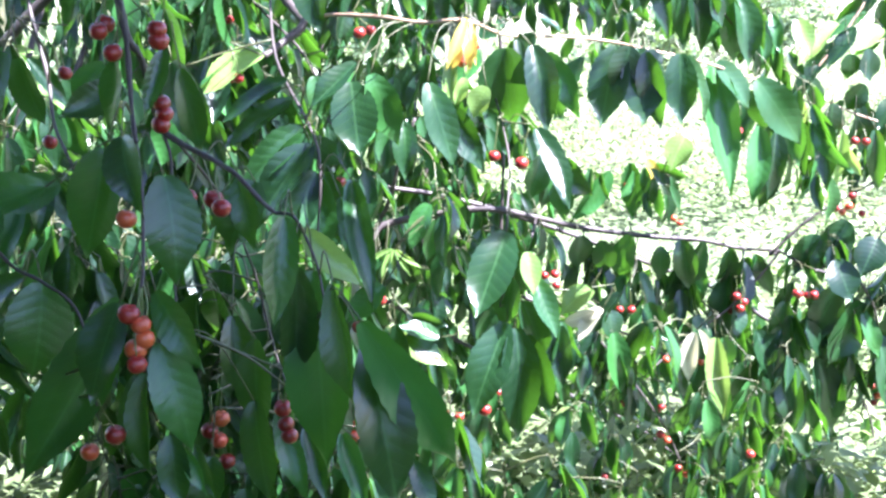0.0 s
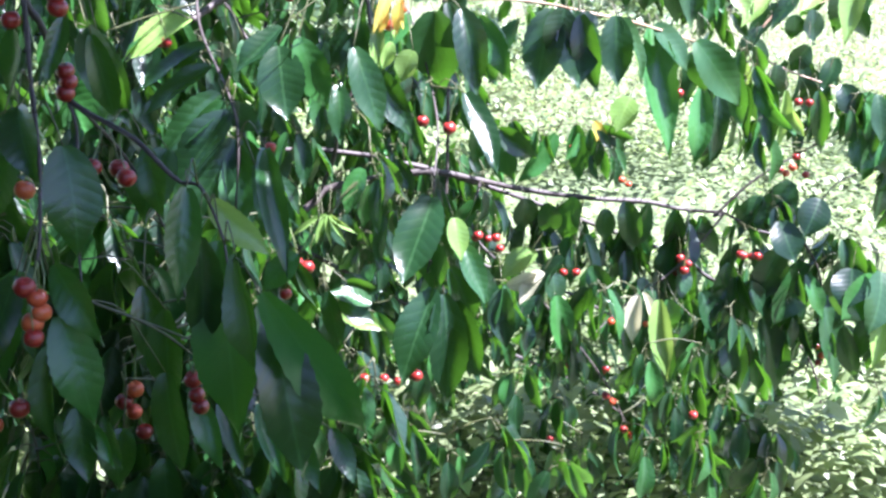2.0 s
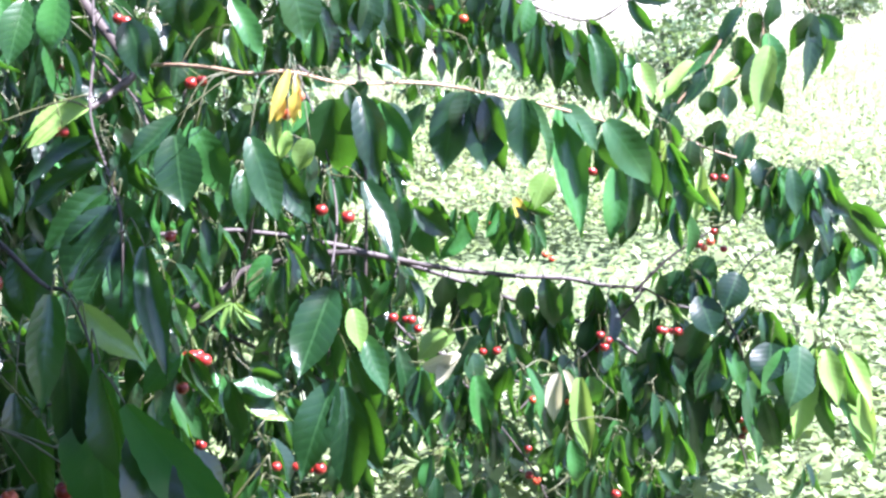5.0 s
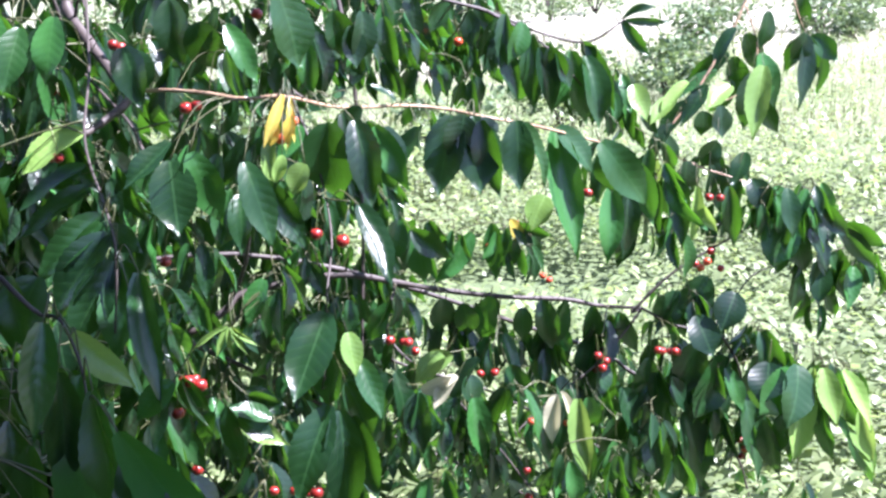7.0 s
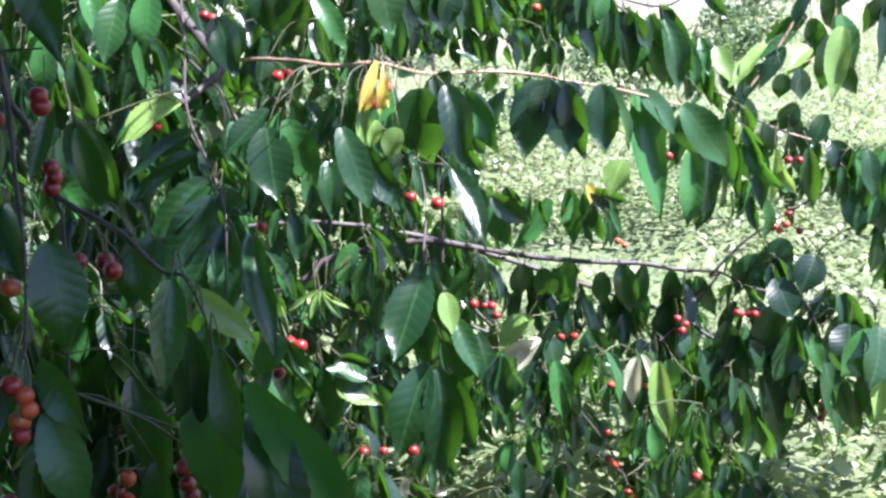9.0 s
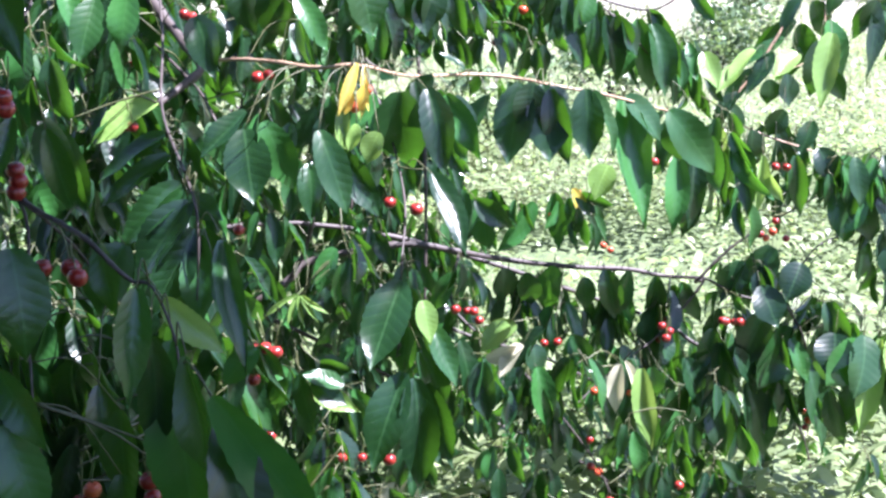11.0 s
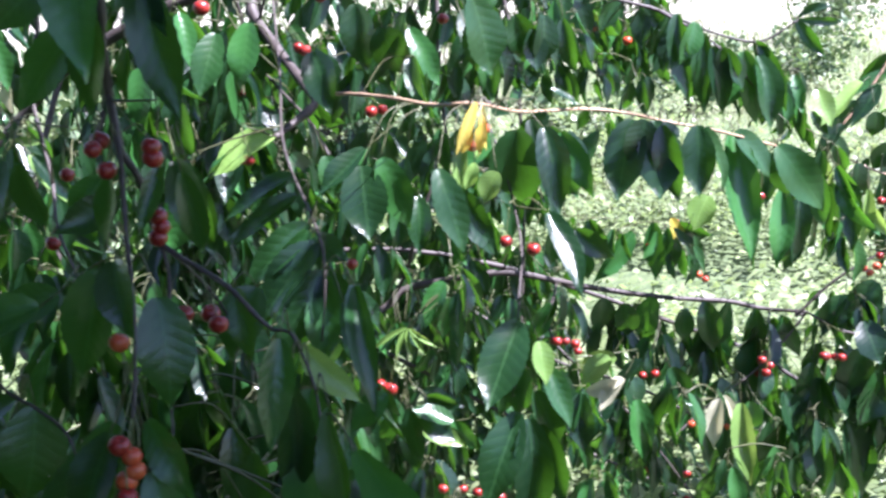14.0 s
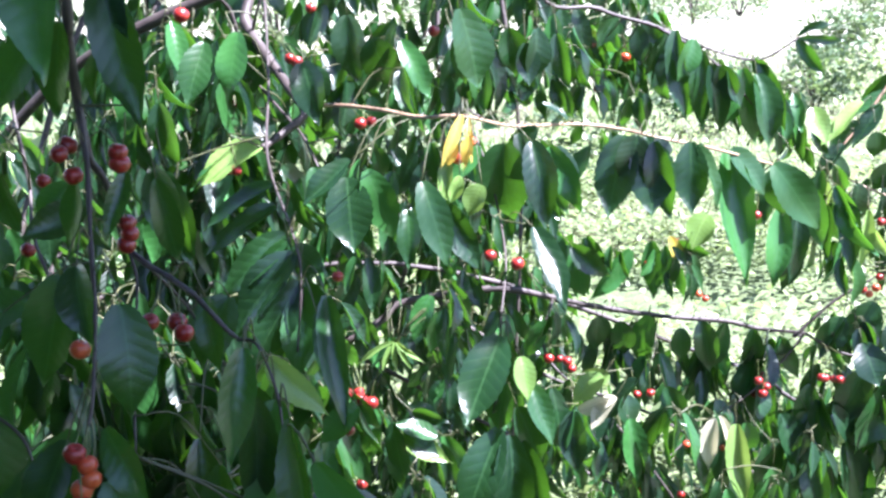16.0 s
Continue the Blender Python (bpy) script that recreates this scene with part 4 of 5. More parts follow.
leaf(middle_branch, (1.190, 2.550, 0.651), (1.246, 2.521, 0.431), 0.056, 20)
leaf(middle_branch, (0.977, 2.500, 0.782), (0.930, 2.486, 0.640), 0.063, 10)
leaf(middle_branch, (0.889, 2.500, 0.786), (0.815, 2.478, 0.642), 0.075, -10)
leaf(middle_branch, (0.839, 2.500, 0.819), (0.772, 2.487, 0.686), 0.075, 15)
leaf(middle_branch, (0.777, 2.500, 0.764), (0.797, 2.507, 0.651), 0.063, -25)
leaf(middle_branch, (0.853, 2.500, 0.711), (0.850, 2.496, 0.565), 0.075, 20)
leaf(middle_branch, (0.928, 2.500, 0.714), (0.975, 2.473, 0.528), 0.063, -20)
leaf(middle_branch, (0.727, 2.500, 0.786), (0.710, 2.483, 0.664), 0.058, 20)
leaf(middle_branch, (0.662, 2.480, 0.729), (0.702, 2.449, 0.583), 0.062, -15)
leaf(middle_branch, (0.804, 2.500, 0.658), (0.845, 2.471, 0.481), 0.069, 10)
leaf(middle_branch, (0.718, 2.450, 0.655), (0.737, 2.441, 0.513), 0.062, 20)
leaf(middle_branch, (0.634, 2.400, 0.641), (0.633, 2.409, 0.530), 0.066, -15)
leaf(middle_branch, (0.404, 2.350, 0.833), (0.444, 2.334, 0.761), 0.053, 20)
leaf(middle_branch, (0.438, 2.350, 0.778), (0.498, 2.347, 0.619), 0.047, -25)
leaf(middle_branch, (0.352, 2.300, 0.780), (0.364, 2.276, 0.641), 0.058, 15)
leaf(middle_branch, (0.270, 2.250, 0.804), (0.310, 2.228, 0.683), 0.057, -15)
leaf(middle_branch, (0.214, 2.200, 0.837), (0.214, 2.186, 0.725), 0.055, 20)
leaf(middle_branch, (0.172, 2.200, 0.883), (0.205, 2.211, 0.748), 0.051, -20)
cherry(middle_branch, (0.823, 2.500, 0.993))
cherry(middle_branch, (0.856, 2.500, 1.020))
cherry(middle_branch, (0.844, 2.480, 1.002), ripe=False)
cherry(middle_branch, (0.879, 2.500, 0.981))
cherry(middle_branch, (0.546, 2.900, 0.878), ripe=False)
cherry(middle_branch, (0.562, 2.900, 0.866), ripe=False)
cherry(middle_branch, (0.389, 2.600, 1.027))
cherry(middle_branch, (0.459, 2.700, 1.055), ripe=False)
cherry(middle_branch, (0.166, 2.300, 0.912))
cherry(middle_branch, (0.190, 2.300, 0.910))
cherry(middle_branch, (0.214, 2.300, 0.889))
cherry(middle_branch, (-0.093, 1.450, 1.132))
cherry(middle_branch, (-0.081, 1.460, 1.123))
cherry(middle_branch, (-0.110, 1.450, 1.090))
cherry(middle_branch, (0.612, 2.480, 0.801))
cherry(middle_branch, (0.625, 2.480, 0.785))
cherry(middle_branch, (0.607, 2.480, 0.773))
cherry(middle_branch, (0.626, 2.500, 0.807))
cherry(middle_branch, (0.745, 2.460, 0.814))
cherry(middle_branch, (0.762, 2.460, 0.813))
cherry(middle_branch, (0.778, 2.460, 0.811))
cherry(middle_branch, (0.470, 2.380, 0.703), ripe=False)
cherry(middle_branch, (0.452, 2.380, 0.699), ripe=False)
cherry(middle_branch, (0.527, 2.380, 0.693), ripe=False)
cherry(middle_branch, (0.929, 2.500, 0.588), ripe=False)
cherry(middle_branch, (0.942, 2.500, 0.565), ripe=False)
cherry(middle_branch, (0.935, 2.500, 0.548))
cherry(middle_branch, (0.710, 2.500, 0.602), ripe=False)
cherry(middle_branch, (0.729, 2.500, 0.595))
cherry(middle_branch, (0.432, 2.300, 0.625))
cherry(middle_branch, (0.379, 2.400, 0.803))
cherry(middle_branch, (0.310, 2.300, 0.700))
cherry(middle_branch, (0.057, 1.500, 0.950))
cherry(middle_branch, (-0.116, 1.600, 0.950))
cherry(middle_branch, (0.497, 2.350, 0.450), ripe=False)
cherry(middle_branch, (0.480, 2.350, 0.464))
cherry(middle_branch, (0.595, 2.200, 0.563))
cherry(middle_branch, (0.440, 2.350, 0.543))
cherry(middle_branch, (0.456, 2.350, 0.529), ripe=False)
cherry(middle_branch, (0.357, 2.300, 0.634))
cherry(middle_branch, (-0.007, 1.900, 0.780))
cherry(middle_branch, (-0.041, 1.900, 0.781))
cherry(middle_branch, (0.091, 2.100, 0.740))
cherry(middle_branch, (0.318, 2.300, 0.470))
cherry(middle_branch, (-0.112, 1.400, 0.934))
tuft(middle_branch, (-0.277, 2.500, 1.030), 6, 0.09, 0.10)
tuft(middle_branch, (-0.315, 2.400, 0.883), 6, 0.09, 0.10)
tuft(middle_branch, (-0.114, 2.500, 0.928), 6, 0.09, 0.09)
tuft(middle_branch, (0.012, 2.400, 1.097), 6, 0.09, 0.07)
tuft(middle_branch, (-0.065, 2.300, 0.938), 5, 0.09, 0.08)
tuft(middle_branch, (-0.082, 2.000, 0.807), 6, 0.10, 0.09)
tuft(middle_branch, (0.084, 2.100, 0.791), 6, 0.10, 0.09)
tuft(middle_branch, (0.173, 2.300, 0.784), 6, 0.09, 0.08)
tuft(middle_branch, (0.246, 2.200, 0.682), 6, 0.09, 0.09)
tuft(middle_branch, (0.081, 2.400, 0.996), 5, 0.08, 0.07)
tuft(middle_branch, (0.221, 2.500, 0.923), 5, 0.08, 0.06)
tuft(middle_branch, (0.373, 2.550, 0.931), 6, 0.08, 0.07)
tuft(middle_branch, (0.490, 2.550, 0.885), 6, 0.08, 0.06)
tuft(middle_branch, (0.544, 2.500, 0.792), 6, 0.09, 0.06)
tuft(middle_branch, (0.641, 2.550, 0.879), 6, 0.08, 0.08)
tuft(middle_branch, (0.328, 2.400, 0.763), 6, 0.09, 0.07)
tuft(middle_branch, (0.371, 2.350, 0.698), 6, 0.09, 0.09)
tuft(middle_branch, (0.519, 2.400, 0.657), 6, 0.09, 0.08)
tuft(middle_branch, (0.711, 2.550, 0.734), 6, 0.09, 0.08)
tuft(middle_branch, (0.775, 2.550, 0.833), 6, 0.08, 0.08)
tuft(middle_branch, (0.919, 2.550, 0.799), 6, 0.08, 0.06)
tuft(middle_branch, (0.777, 2.500, 0.615), 6, 0.09, 0.10)
tuft(middle_branch, (0.918, 2.550, 0.626), 6, 0.09, 0.08)
tuft(middle_branch, (1.010, 2.550, 0.715), 5, 0.08, 0.09)
tuft(middle_branch, (1.117, 2.550, 0.702), 5, 0.09, 0.06)
tuft(middle_branch, (1.001, 2.600, 0.832), 5, 0.08, 0.06)
tuft(middle_branch, (0.193, 2.400, 0.710), 6, 0.09, 0.07)
tuft(middle_branch, (0.330, 2.300, 0.587), 6, 0.09, 0.09)
tuft(middle_branch, (0.378, 2.250, 0.505), 6, 0.09, 0.09)
tuft(middle_branch, (0.522, 2.350, 0.543), 6, 0.09, 0.10)
tuft(middle_branch, (0.514, 2.200, 0.515), 6, 0.09, 0.08)
tuft(middle_branch, (0.644, 2.300, 0.501), 6, 0.09, 0.10)
tuft(middle_branch, (0.712, 2.400, 0.552), 6, 0.09, 0.07)
tuft(middle_branch, (0.776, 2.300, 0.431), 6, 0.09, 0.10)
tuft(middle_branch, (0.634, 2.400, 0.588), 6, 0.09, 0.09)
tuft(middle_branch, (0.252, 2.200, 0.450), 5, 0.09, 0.10)
tuft(middle_branch, (0.833, 2.400, 0.436), 5, 0.08, 0.08)
tuft(middle_branch, (0.086, 2.200, 0.691), 6, 0.09, 0.07)
tuft(middle_branch, (-0.054, 2.100, 0.844), 6, 0.09, 0.08)
tuft(middle_branch, (-0.184, 2.200, 0.865), 5, 0.09, 0.10)
tuft(middle_branch, (0.184, 2.500, 0.758), 6, 0.08, 0.06)
tuft(middle_branch, (0.288, 2.500, 0.919), 4, 0.08, 0.11)
tuft(middle_branch, (0.321, 2.500, 0.904), 4, 0.08, 0.07)
tuft(middle_branch, (0.398, 2.500, 0.897), 4, 0.08, 0.11)
tuft(middle_branch, (0.428, 2.500, 0.886), 4, 0.08, 0.08)
tuft(middle_branch, (0.513, 2.500, 0.888), 4, 0.08, 0.08)
tuft(middle_branch, (0.615, 2.500, 0.855), 4, 0.08, 0.11)
tuft(middle_branch, (0.632, 2.500, 0.901), 4, 0.08, 0.11)
tuft(middle_branch, (0.760, 2.500, 0.913), 4, 0.08, 0.07)
tuft(middle_branch, (0.810, 2.500, 0.952), 4, 0.08, 0.09)
tuft(middle_branch, (0.736, 2.500, 0.781), 4, 0.08, 0.10)
tuft(middle_branch, (0.873, 2.500, 0.784), 4, 0.08, 0.09)
tuft(middle_branch, (0.963, 2.500, 0.863), 4, 0.08, 0.09)
tuft(middle_branch, (1.012, 2.500, 0.832), 4, 0.08, 0.10)
tuft(middle_branch, (1.102, 2.500, 0.786), 4, 0.08, 0.08)
tuft(middle_branch, (1.173, 2.500, 0.746), 4, 0.08, 0.10)
tuft(middle_branch, (0.950, 2.500, 0.671), 4, 0.08, 0.08)
tuft(middle_branch, (0.860, 2.500, 0.678), 4, 0.08, 0.09)
tuft(middle_branch, (0.689, 2.500, 0.699), 4, 0.08, 0.10)
tuft(middle_branch, (0.617, 2.500, 0.755), 4, 0.08, 0.08)
tuft(middle_branch, (0.501, 2.500, 0.837), 4, 0.08, 0.09)
tuft(middle_branch, (0.403, 2.250, 0.838), 4, 0.08, 0.10)
tuft(middle_branch, (0.308, 2.250, 0.817), 4, 0.08, 0.12)
tuft(middle_branch, (0.207, 2.250, 0.893), 4, 0.08, 0.12)
tuft(middle_branch, (0.176, 2.250, 1.043), 4, 0.08, 0.09)
tuft(middle_branch, (0.016, 2.250, 1.030), 4, 0.08, 0.09)
tuft(middle_branch, (0.091, 2.250, 0.913), 4, 0.08, 0.09)
tuft(middle_branch, (0.338, 2.250, 0.715), 4, 0.08, 0.09)
tuft(middle_branch, (0.504, 2.250, 0.698), 4, 0.08, 0.09)
tuft(middle_branch, (0.616, 2.250, 0.697), 4, 0.08, 0.08)
tuft(middle_branch, (0.268, 2.250, 0.806), 4, 0.08, 0.08)
tuft(middle_branch, (0.237, 2.600, 1.113), 4, 0.08, 0.09)
tuft(middle_branch, (0.314, 2.600, 1.089), 4, 0.08, 0.07)
tuft(middle_branch, (0.417, 2.600, 1.079), 4, 0.08, 0.07)
tuft(middle_branch, (0.467, 2.600, 1.054), 4, 0.08, 0.07)
tuft(middle_branch, (1.112, 2.500, 0.754), 5, 0.08, 0.08)
tuft(middle_branch, (1.160, 2.500, 0.755), 5, 0.08, 0.11)
tuft(middle_branch, (1.089, 2.500, 0.680), 5, 0.08, 0.09)
tuft(middle_branch, (-0.151, 2.050, 0.686), 5, 0.08, 0.09)
tuft(middle_branch, (-0.069, 2.050, 0.639), 5, 0.08, 0.09)
tuft(middle_branch, (0.016, 2.050, 0.660), 5, 0.08, 0.09)
tuft(middle_branch, (0.099, 2.050, 0.601), 5, 0.08, 0.09)
tuft(middle_branch, (-0.008, 2.050, 0.569), 5, 0.08, 0.09)
tuft(middle_branch, (0.183, 2.050, 0.634), 5, 0.08, 0.09)
tuft(middle_branch, (0.236, 2.050, 0.587), 5, 0.08, 0.09)
tuft(middle_branch, (0.321, 2.050, 0.574), 5, 0.08, 0.09)
tuft(middle_branch, (-0.114, 2.050, 0.582), 5, 0.08, 0.09)
tuft(middle_branch, (0.492, 2.350, 0.508), 5, 0.08, 0.09)
tuft(middle_branch, (0.544, 2.350, 0.492), 5, 0.08, 0.09)
tuft(middle_branch, (0.648, 2.350, 0.437), 5, 0.08, 0.09)
tuft(middle_branch, (0.729, 2.350, 0.498), 5, 0.08, 0.10)
tuft(middle_branch, (0.789, 2.350, 0.482), 5, 0.08, 0.09)
tuft(middle_branch, (0.582, 2.350, 0.568), 5, 0.08, 0.08)
leaf(middle_branch, (0.495, 2.300, 0.786), (0.475, 2.301, 0.682), 0.037, 25, pale=True)
leaf(middle_branch, (0.506, 2.320, 0.783), (0.548, 2.326, 0.680), 0.028, -35, pale=True)
leaf(middle_branch, (0.217, 2.100, 0.878), (0.274, 2.094, 0.902), 0.032, 30, pale=True)
leaf(middle_branch, (0.892, 2.300, 0.806), (0.943, 2.306, 0.694), 0.053, 50)
leaf(middle_branch, (0.980, 2.320, 0.796), (0.952, 2.310, 0.679), 0.047, 60)
leaf(middle_branch, (1.019, 2.300, 0.817), (1.014, 2.297, 0.695), 0.032, 45, green=True)
leaf(middle_branch, (1.074, 2.320, 0.796), (1.114, 2.289, 0.660), 0.047, 55)
leaf(middle_branch, (1.026, 2.280, 0.760), (1.037, 2.258, 0.615), 0.048, 50)
leaf(middle_branch, (0.964, 2.300, 0.726), (0.954, 2.290, 0.637), 0.051, 60)
leaf(middle_branch, (1.117, 2.300, 0.719), (1.151, 2.276, 0.595), 0.037, 20, green=True)
leaf(middle_branch, (0.924, 2.320, 0.701), (0.951, 2.322, 0.578), 0.047, 45)
cherry(middle_branch, (0.589, 2.360, 0.843))
cherry(middle_branch, (0.598, 2.360, 0.816))
cherry(middle_branch, (0.607, 2.370, 0.827))
cherry(middle_branch, (0.723, 2.400, 0.836))
cherry(middle_branch, (0.759, 2.400, 0.832))
cherry(middle_branch, (0.342, 2.300, 0.836))
cherry(middle_branch, (0.441, 2.400, 0.579))
cherry(middle_branch, (0.164, 2.100, 0.975))
cherry(middle_branch, (0.197, 2.100, 0.970))
cherry(middle_branch, (-0.160, 1.800, 1.015))
cherry(middle_branch, (-0.142, 1.800, 1.017))
cherry(middle_branch, (-0.177, 1.800, 0.967))
cherry(middle_branch, (0.828, 2.470, 0.992), ripe=False)
leaf(middle_branch, (0.537, 2.300, 0.774), (0.546, 2.280, 0.615), 0.048, 10, green=True)
leaf(middle_branch, (0.977, 2.300, 0.812), (0.898, 2.250, 0.741), 0.091, -20)
leaf(middle_branch, (1.010, 2.300, 0.784), (0.965, 2.270, 0.633), 0.053, 10, green=True)
leaf(middle_branch, (1.041, 2.300, 0.806), (1.068, 2.270, 0.719), 0.045, 20, green=True)
leaf(upper_branch, (0.515, 2.600, 1.135), (0.479, 2.570, 1.067), 0.062, 10, green=True)
leaf(upper_branch, (0.575, 1.950, 1.437), (0.594, 1.930, 1.384), 0.037, 10, green=True)
leaf(right_branch, (0.960, 2.500, 1.410), (0.916, 2.460, 1.271), 0.053, 10, green=True)
leaf(right_branch, (0.891, 2.500, 1.372), (0.828, 2.460, 1.339), 0.044, 30, green=True)
leaf(right_branch, (0.768, 2.500, 1.349), (0.712, 2.460, 1.309), 0.032, 30, green=True)
leaf(right_branch, (0.803, 2.500, 1.382), (0.729, 2.460, 1.320), 0.032, 30, green=True)
leaf(right_branch, (0.815, 2.450, 0.893), (0.841, 2.410, 0.817), 0.072, 10)
leaf(right_branch, (0.898, 2.450, 0.939), (0.858, 2.410, 0.872), 0.071, 10)
leaf(upper_branch, (0.020, 1.570, 1.426), (0.012, 1.550, 1.362), 0.021, 10, green=True)
leaf(upper_branch, (0.038, 1.560, 1.480), (0.012, 1.540, 1.416), 0.016, -10, yellow=True)
leaf(upper_branch, (0.046, 1.580, 1.474), (0.048, 1.560, 1.421), 0.011, 12, yellow=True)
leaf(upper_branch, (0.052, 1.580, 1.448), (0.033, 1.560, 1.406), 0.018, 20, green=True)
leaf(upper_branch, (-0.079, 1.750, 1.114), (-0.135, 1.730, 1.092), 0.008, 10, green=True)
leaf(upper_branch, (-0.081, 1.750, 1.113), (-0.099, 1.730, 1.074), 0.008, 10, green=True)
leaf(upper_branch, (-0.077, 1.750, 1.114), (-0.077, 1.730, 1.069), 0.008, 10, green=True)
leaf(upper_branch, (-0.074, 1.750, 1.113), (-0.051, 1.730, 1.079), 0.008, 10, green=True)
leaf(upper_branch, (-0.074, 1.750, 1.114), (-0.035, 1.730, 1.091), 0.008, 10, green=True)
leaf(upper_branch, (0.260, 2.100, 0.943), (0.202, 2.070, 0.901), 0.043, 10, green=True)
leaf(upper_branch, (0.284, 2.100, 0.902), (0.231, 2.070, 0.856), 0.035, 40, pale=True)
leaf(upper_branch, (-0.067, 1.900, 1.524), (-0.042, 1.870, 1.447), 0.030, 10)
leaf(upper_branch, (0.021, 1.750, 1.591), (0.056, 1.700, 1.506), 0.050, -6)
leaf(upper_branch, (0.110, 1.660, 1.441), (0.156, 1.630, 1.345), 0.036, 10)
leaf(upper_branch, (0.061, 1.800, 1.447), (0.082, 1.780, 1.436), 0.029, 10)
leaf(middle_branch, (0.926, 2.300, 0.832), (0.896, 2.250, 0.761), 0.080, 20)
leaf(middle_branch, (0.985, 2.300, 0.824), (0.959, 2.240, 0.726), 0.083, -10)
leaf(middle_branch, (1.038, 2.300, 0.815), (1.050, 2.240, 0.716), 0.050, 10, green=True)
leaf(middle_branch, (1.079, 2.300, 0.808), (1.136, 2.250, 0.696), 0.043, -12, green=True)
leaf(middle_branch, (1.029, 2.350, 0.737), (0.996, 2.310, 0.629), 0.050, 10, green=True)
leaf(middle_branch, (1.115, 2.350, 0.709), (1.154, 2.310, 0.584), 0.047, 10, green=True)

# near boughs
near_branch = branch(((-0.266, 0.980, 1.687), (-0.272, 1.000, 1.614), (-0.276, 1.020, 1.566), (-0.270, 1.020, 1.514), (-0.260, 1.030, 1.487), (-0.256, 1.060, 1.426), (-0.238, 1.050, 1.410), (-0.208, 1.030, 1.399), (-0.177, 1.000, 1.389), (-0.151, 0.990, 1.364), (-0.139, 0.990, 1.353)), 0.0042, 0.0018)
branch(((-0.276, 1.020, 1.566), (-0.265, 1.000, 1.509), (-0.257, 0.970, 1.447), (-0.241, 0.920, 1.395), (-0.231, 0.870, 1.341), (-0.229, 0.850, 1.325)), 0.0028, 0.0012, near_branch)
branch(((-0.474, 1.400, 1.678), (-0.469, 1.350, 1.537), (-0.438, 1.300, 1.444), (-0.419, 1.250, 1.395), (-0.386, 1.200, 1.355)), 0.0030, 0.0015, near_branch)
branch(((-0.613, 1.600, 1.674), (-0.573, 1.500, 1.524), (-0.554, 1.480, 1.460)), 0.0030, 0.0015, near_branch)
branch(((-0.256, 1.060, 1.426), (-0.245, 1.050, 1.389), (-0.238, 1.000, 1.327), (-0.226, 0.950, 1.258)), 0.0018, 0.0010, near_branch)
branch(((-0.514, 1.000, 1.474), (-0.405, 0.950, 1.365), (-0.359, 0.920, 1.326), (-0.326, 0.900, 1.316), (-0.291, 0.880, 1.292), (-0.274, 0.850, 1.223)), 0.0020, 0.0010, near_branch)
branch(((-0.139, 0.990, 1.353), (-0.120, 0.980, 1.350), (-0.099, 0.950, 1.317), (-0.089, 0.920, 1.286)), 0.0018, 0.0010, near_branch)
branch(((-0.238, 1.050, 1.410), (-0.215, 1.120, 1.341), (-0.190, 1.150, 1.254), (-0.172, 1.150, 1.162), (-0.138, 1.100, 1.090)), 0.0018, 0.0010, near_branch)
leaf(near_branch, (-0.278, 0.950, 1.422), (-0.307, 0.940, 1.322), 0.049, -8)
leaf(near_branch, (-0.257, 0.930, 1.434), (-0.239, 0.900, 1.385), 0.036, 10)
leaf(near_branch, (-0.226, 0.940, 1.399), (-0.211, 0.905, 1.315), 0.051, -6)
leaf(near_branch, (-0.458, 1.250, 1.483), (-0.428, 1.230, 1.402), 0.028, 20)
leaf(near_branch, (-0.286, 1.050, 1.464), (-0.338, 1.030, 1.440), 0.033, -15)
leaf(near_branch, (-0.276, 1.000, 1.493), (-0.289, 1.000, 1.422), 0.030, 25)
leaf(near_branch, (-0.237, 1.020, 1.498), (-0.249, 1.000, 1.446), 0.020, -10)
leaf(near_branch, (-0.295, 1.300, 1.457), (-0.253, 1.280, 1.355), 0.046, 15)
leaf(near_branch, (-0.297, 1.350, 1.445), (-0.266, 1.330, 1.332), 0.034, -20)
leaf(near_branch, (-0.183, 1.150, 1.349), (-0.214, 1.130, 1.280), 0.054, 10)
leaf(near_branch, (-0.370, 1.100, 1.360), (-0.428, 1.080, 1.339), 0.041, -10)
leaf(near_branch, (-0.334, 0.920, 1.310), (-0.344, 0.900, 1.230), 0.060, -5)
leaf(near_branch, (-0.251, 0.860, 1.309), (-0.274, 0.830, 1.241), 0.045, 12)
leaf(near_branch, (-0.265, 0.920, 1.294), (-0.361, 0.900, 1.135), 0.055, -12)
leaf(near_branch, (-0.224, 0.875, 1.314), (-0.189, 0.845, 1.261), 0.031, 6)
leaf(near_branch, (-0.223, 0.870, 1.271), (-0.195, 0.830, 1.187), 0.042, -8)
leaf(near_branch, (-0.251, 0.930, 1.222), (-0.258, 0.910, 1.127), 0.031, 15)
leaf(near_branch, (-0.236, 0.930, 1.162), (-0.225, 0.910, 1.097), 0.032, -12)
leaf(near_branch, (-0.224, 0.930, 1.149), (-0.201, 0.910, 1.114), 0.015, 10)
leaf(near_branch, (-0.169, 1.020, 1.222), (-0.173, 1.020, 1.122), 0.039, 12)
leaf(near_branch, (-0.123, 0.935, 1.362), (-0.128, 0.905, 1.271), 0.032, -14)
leaf(near_branch, (-0.104, 0.970, 1.304), (-0.105, 0.980, 1.117), 0.060, 4)
leaf(near_branch, (-0.119, 0.950, 1.314), (-0.119, 0.950, 1.197), 0.035, -20)
leaf(near_branch, (-0.053, 0.860, 1.292), (0.033, 0.880, 1.123), 0.046, 12)
leaf(near_branch, (-0.051, 0.880, 1.264), (-0.019, 0.880, 1.128), 0.053, -10)
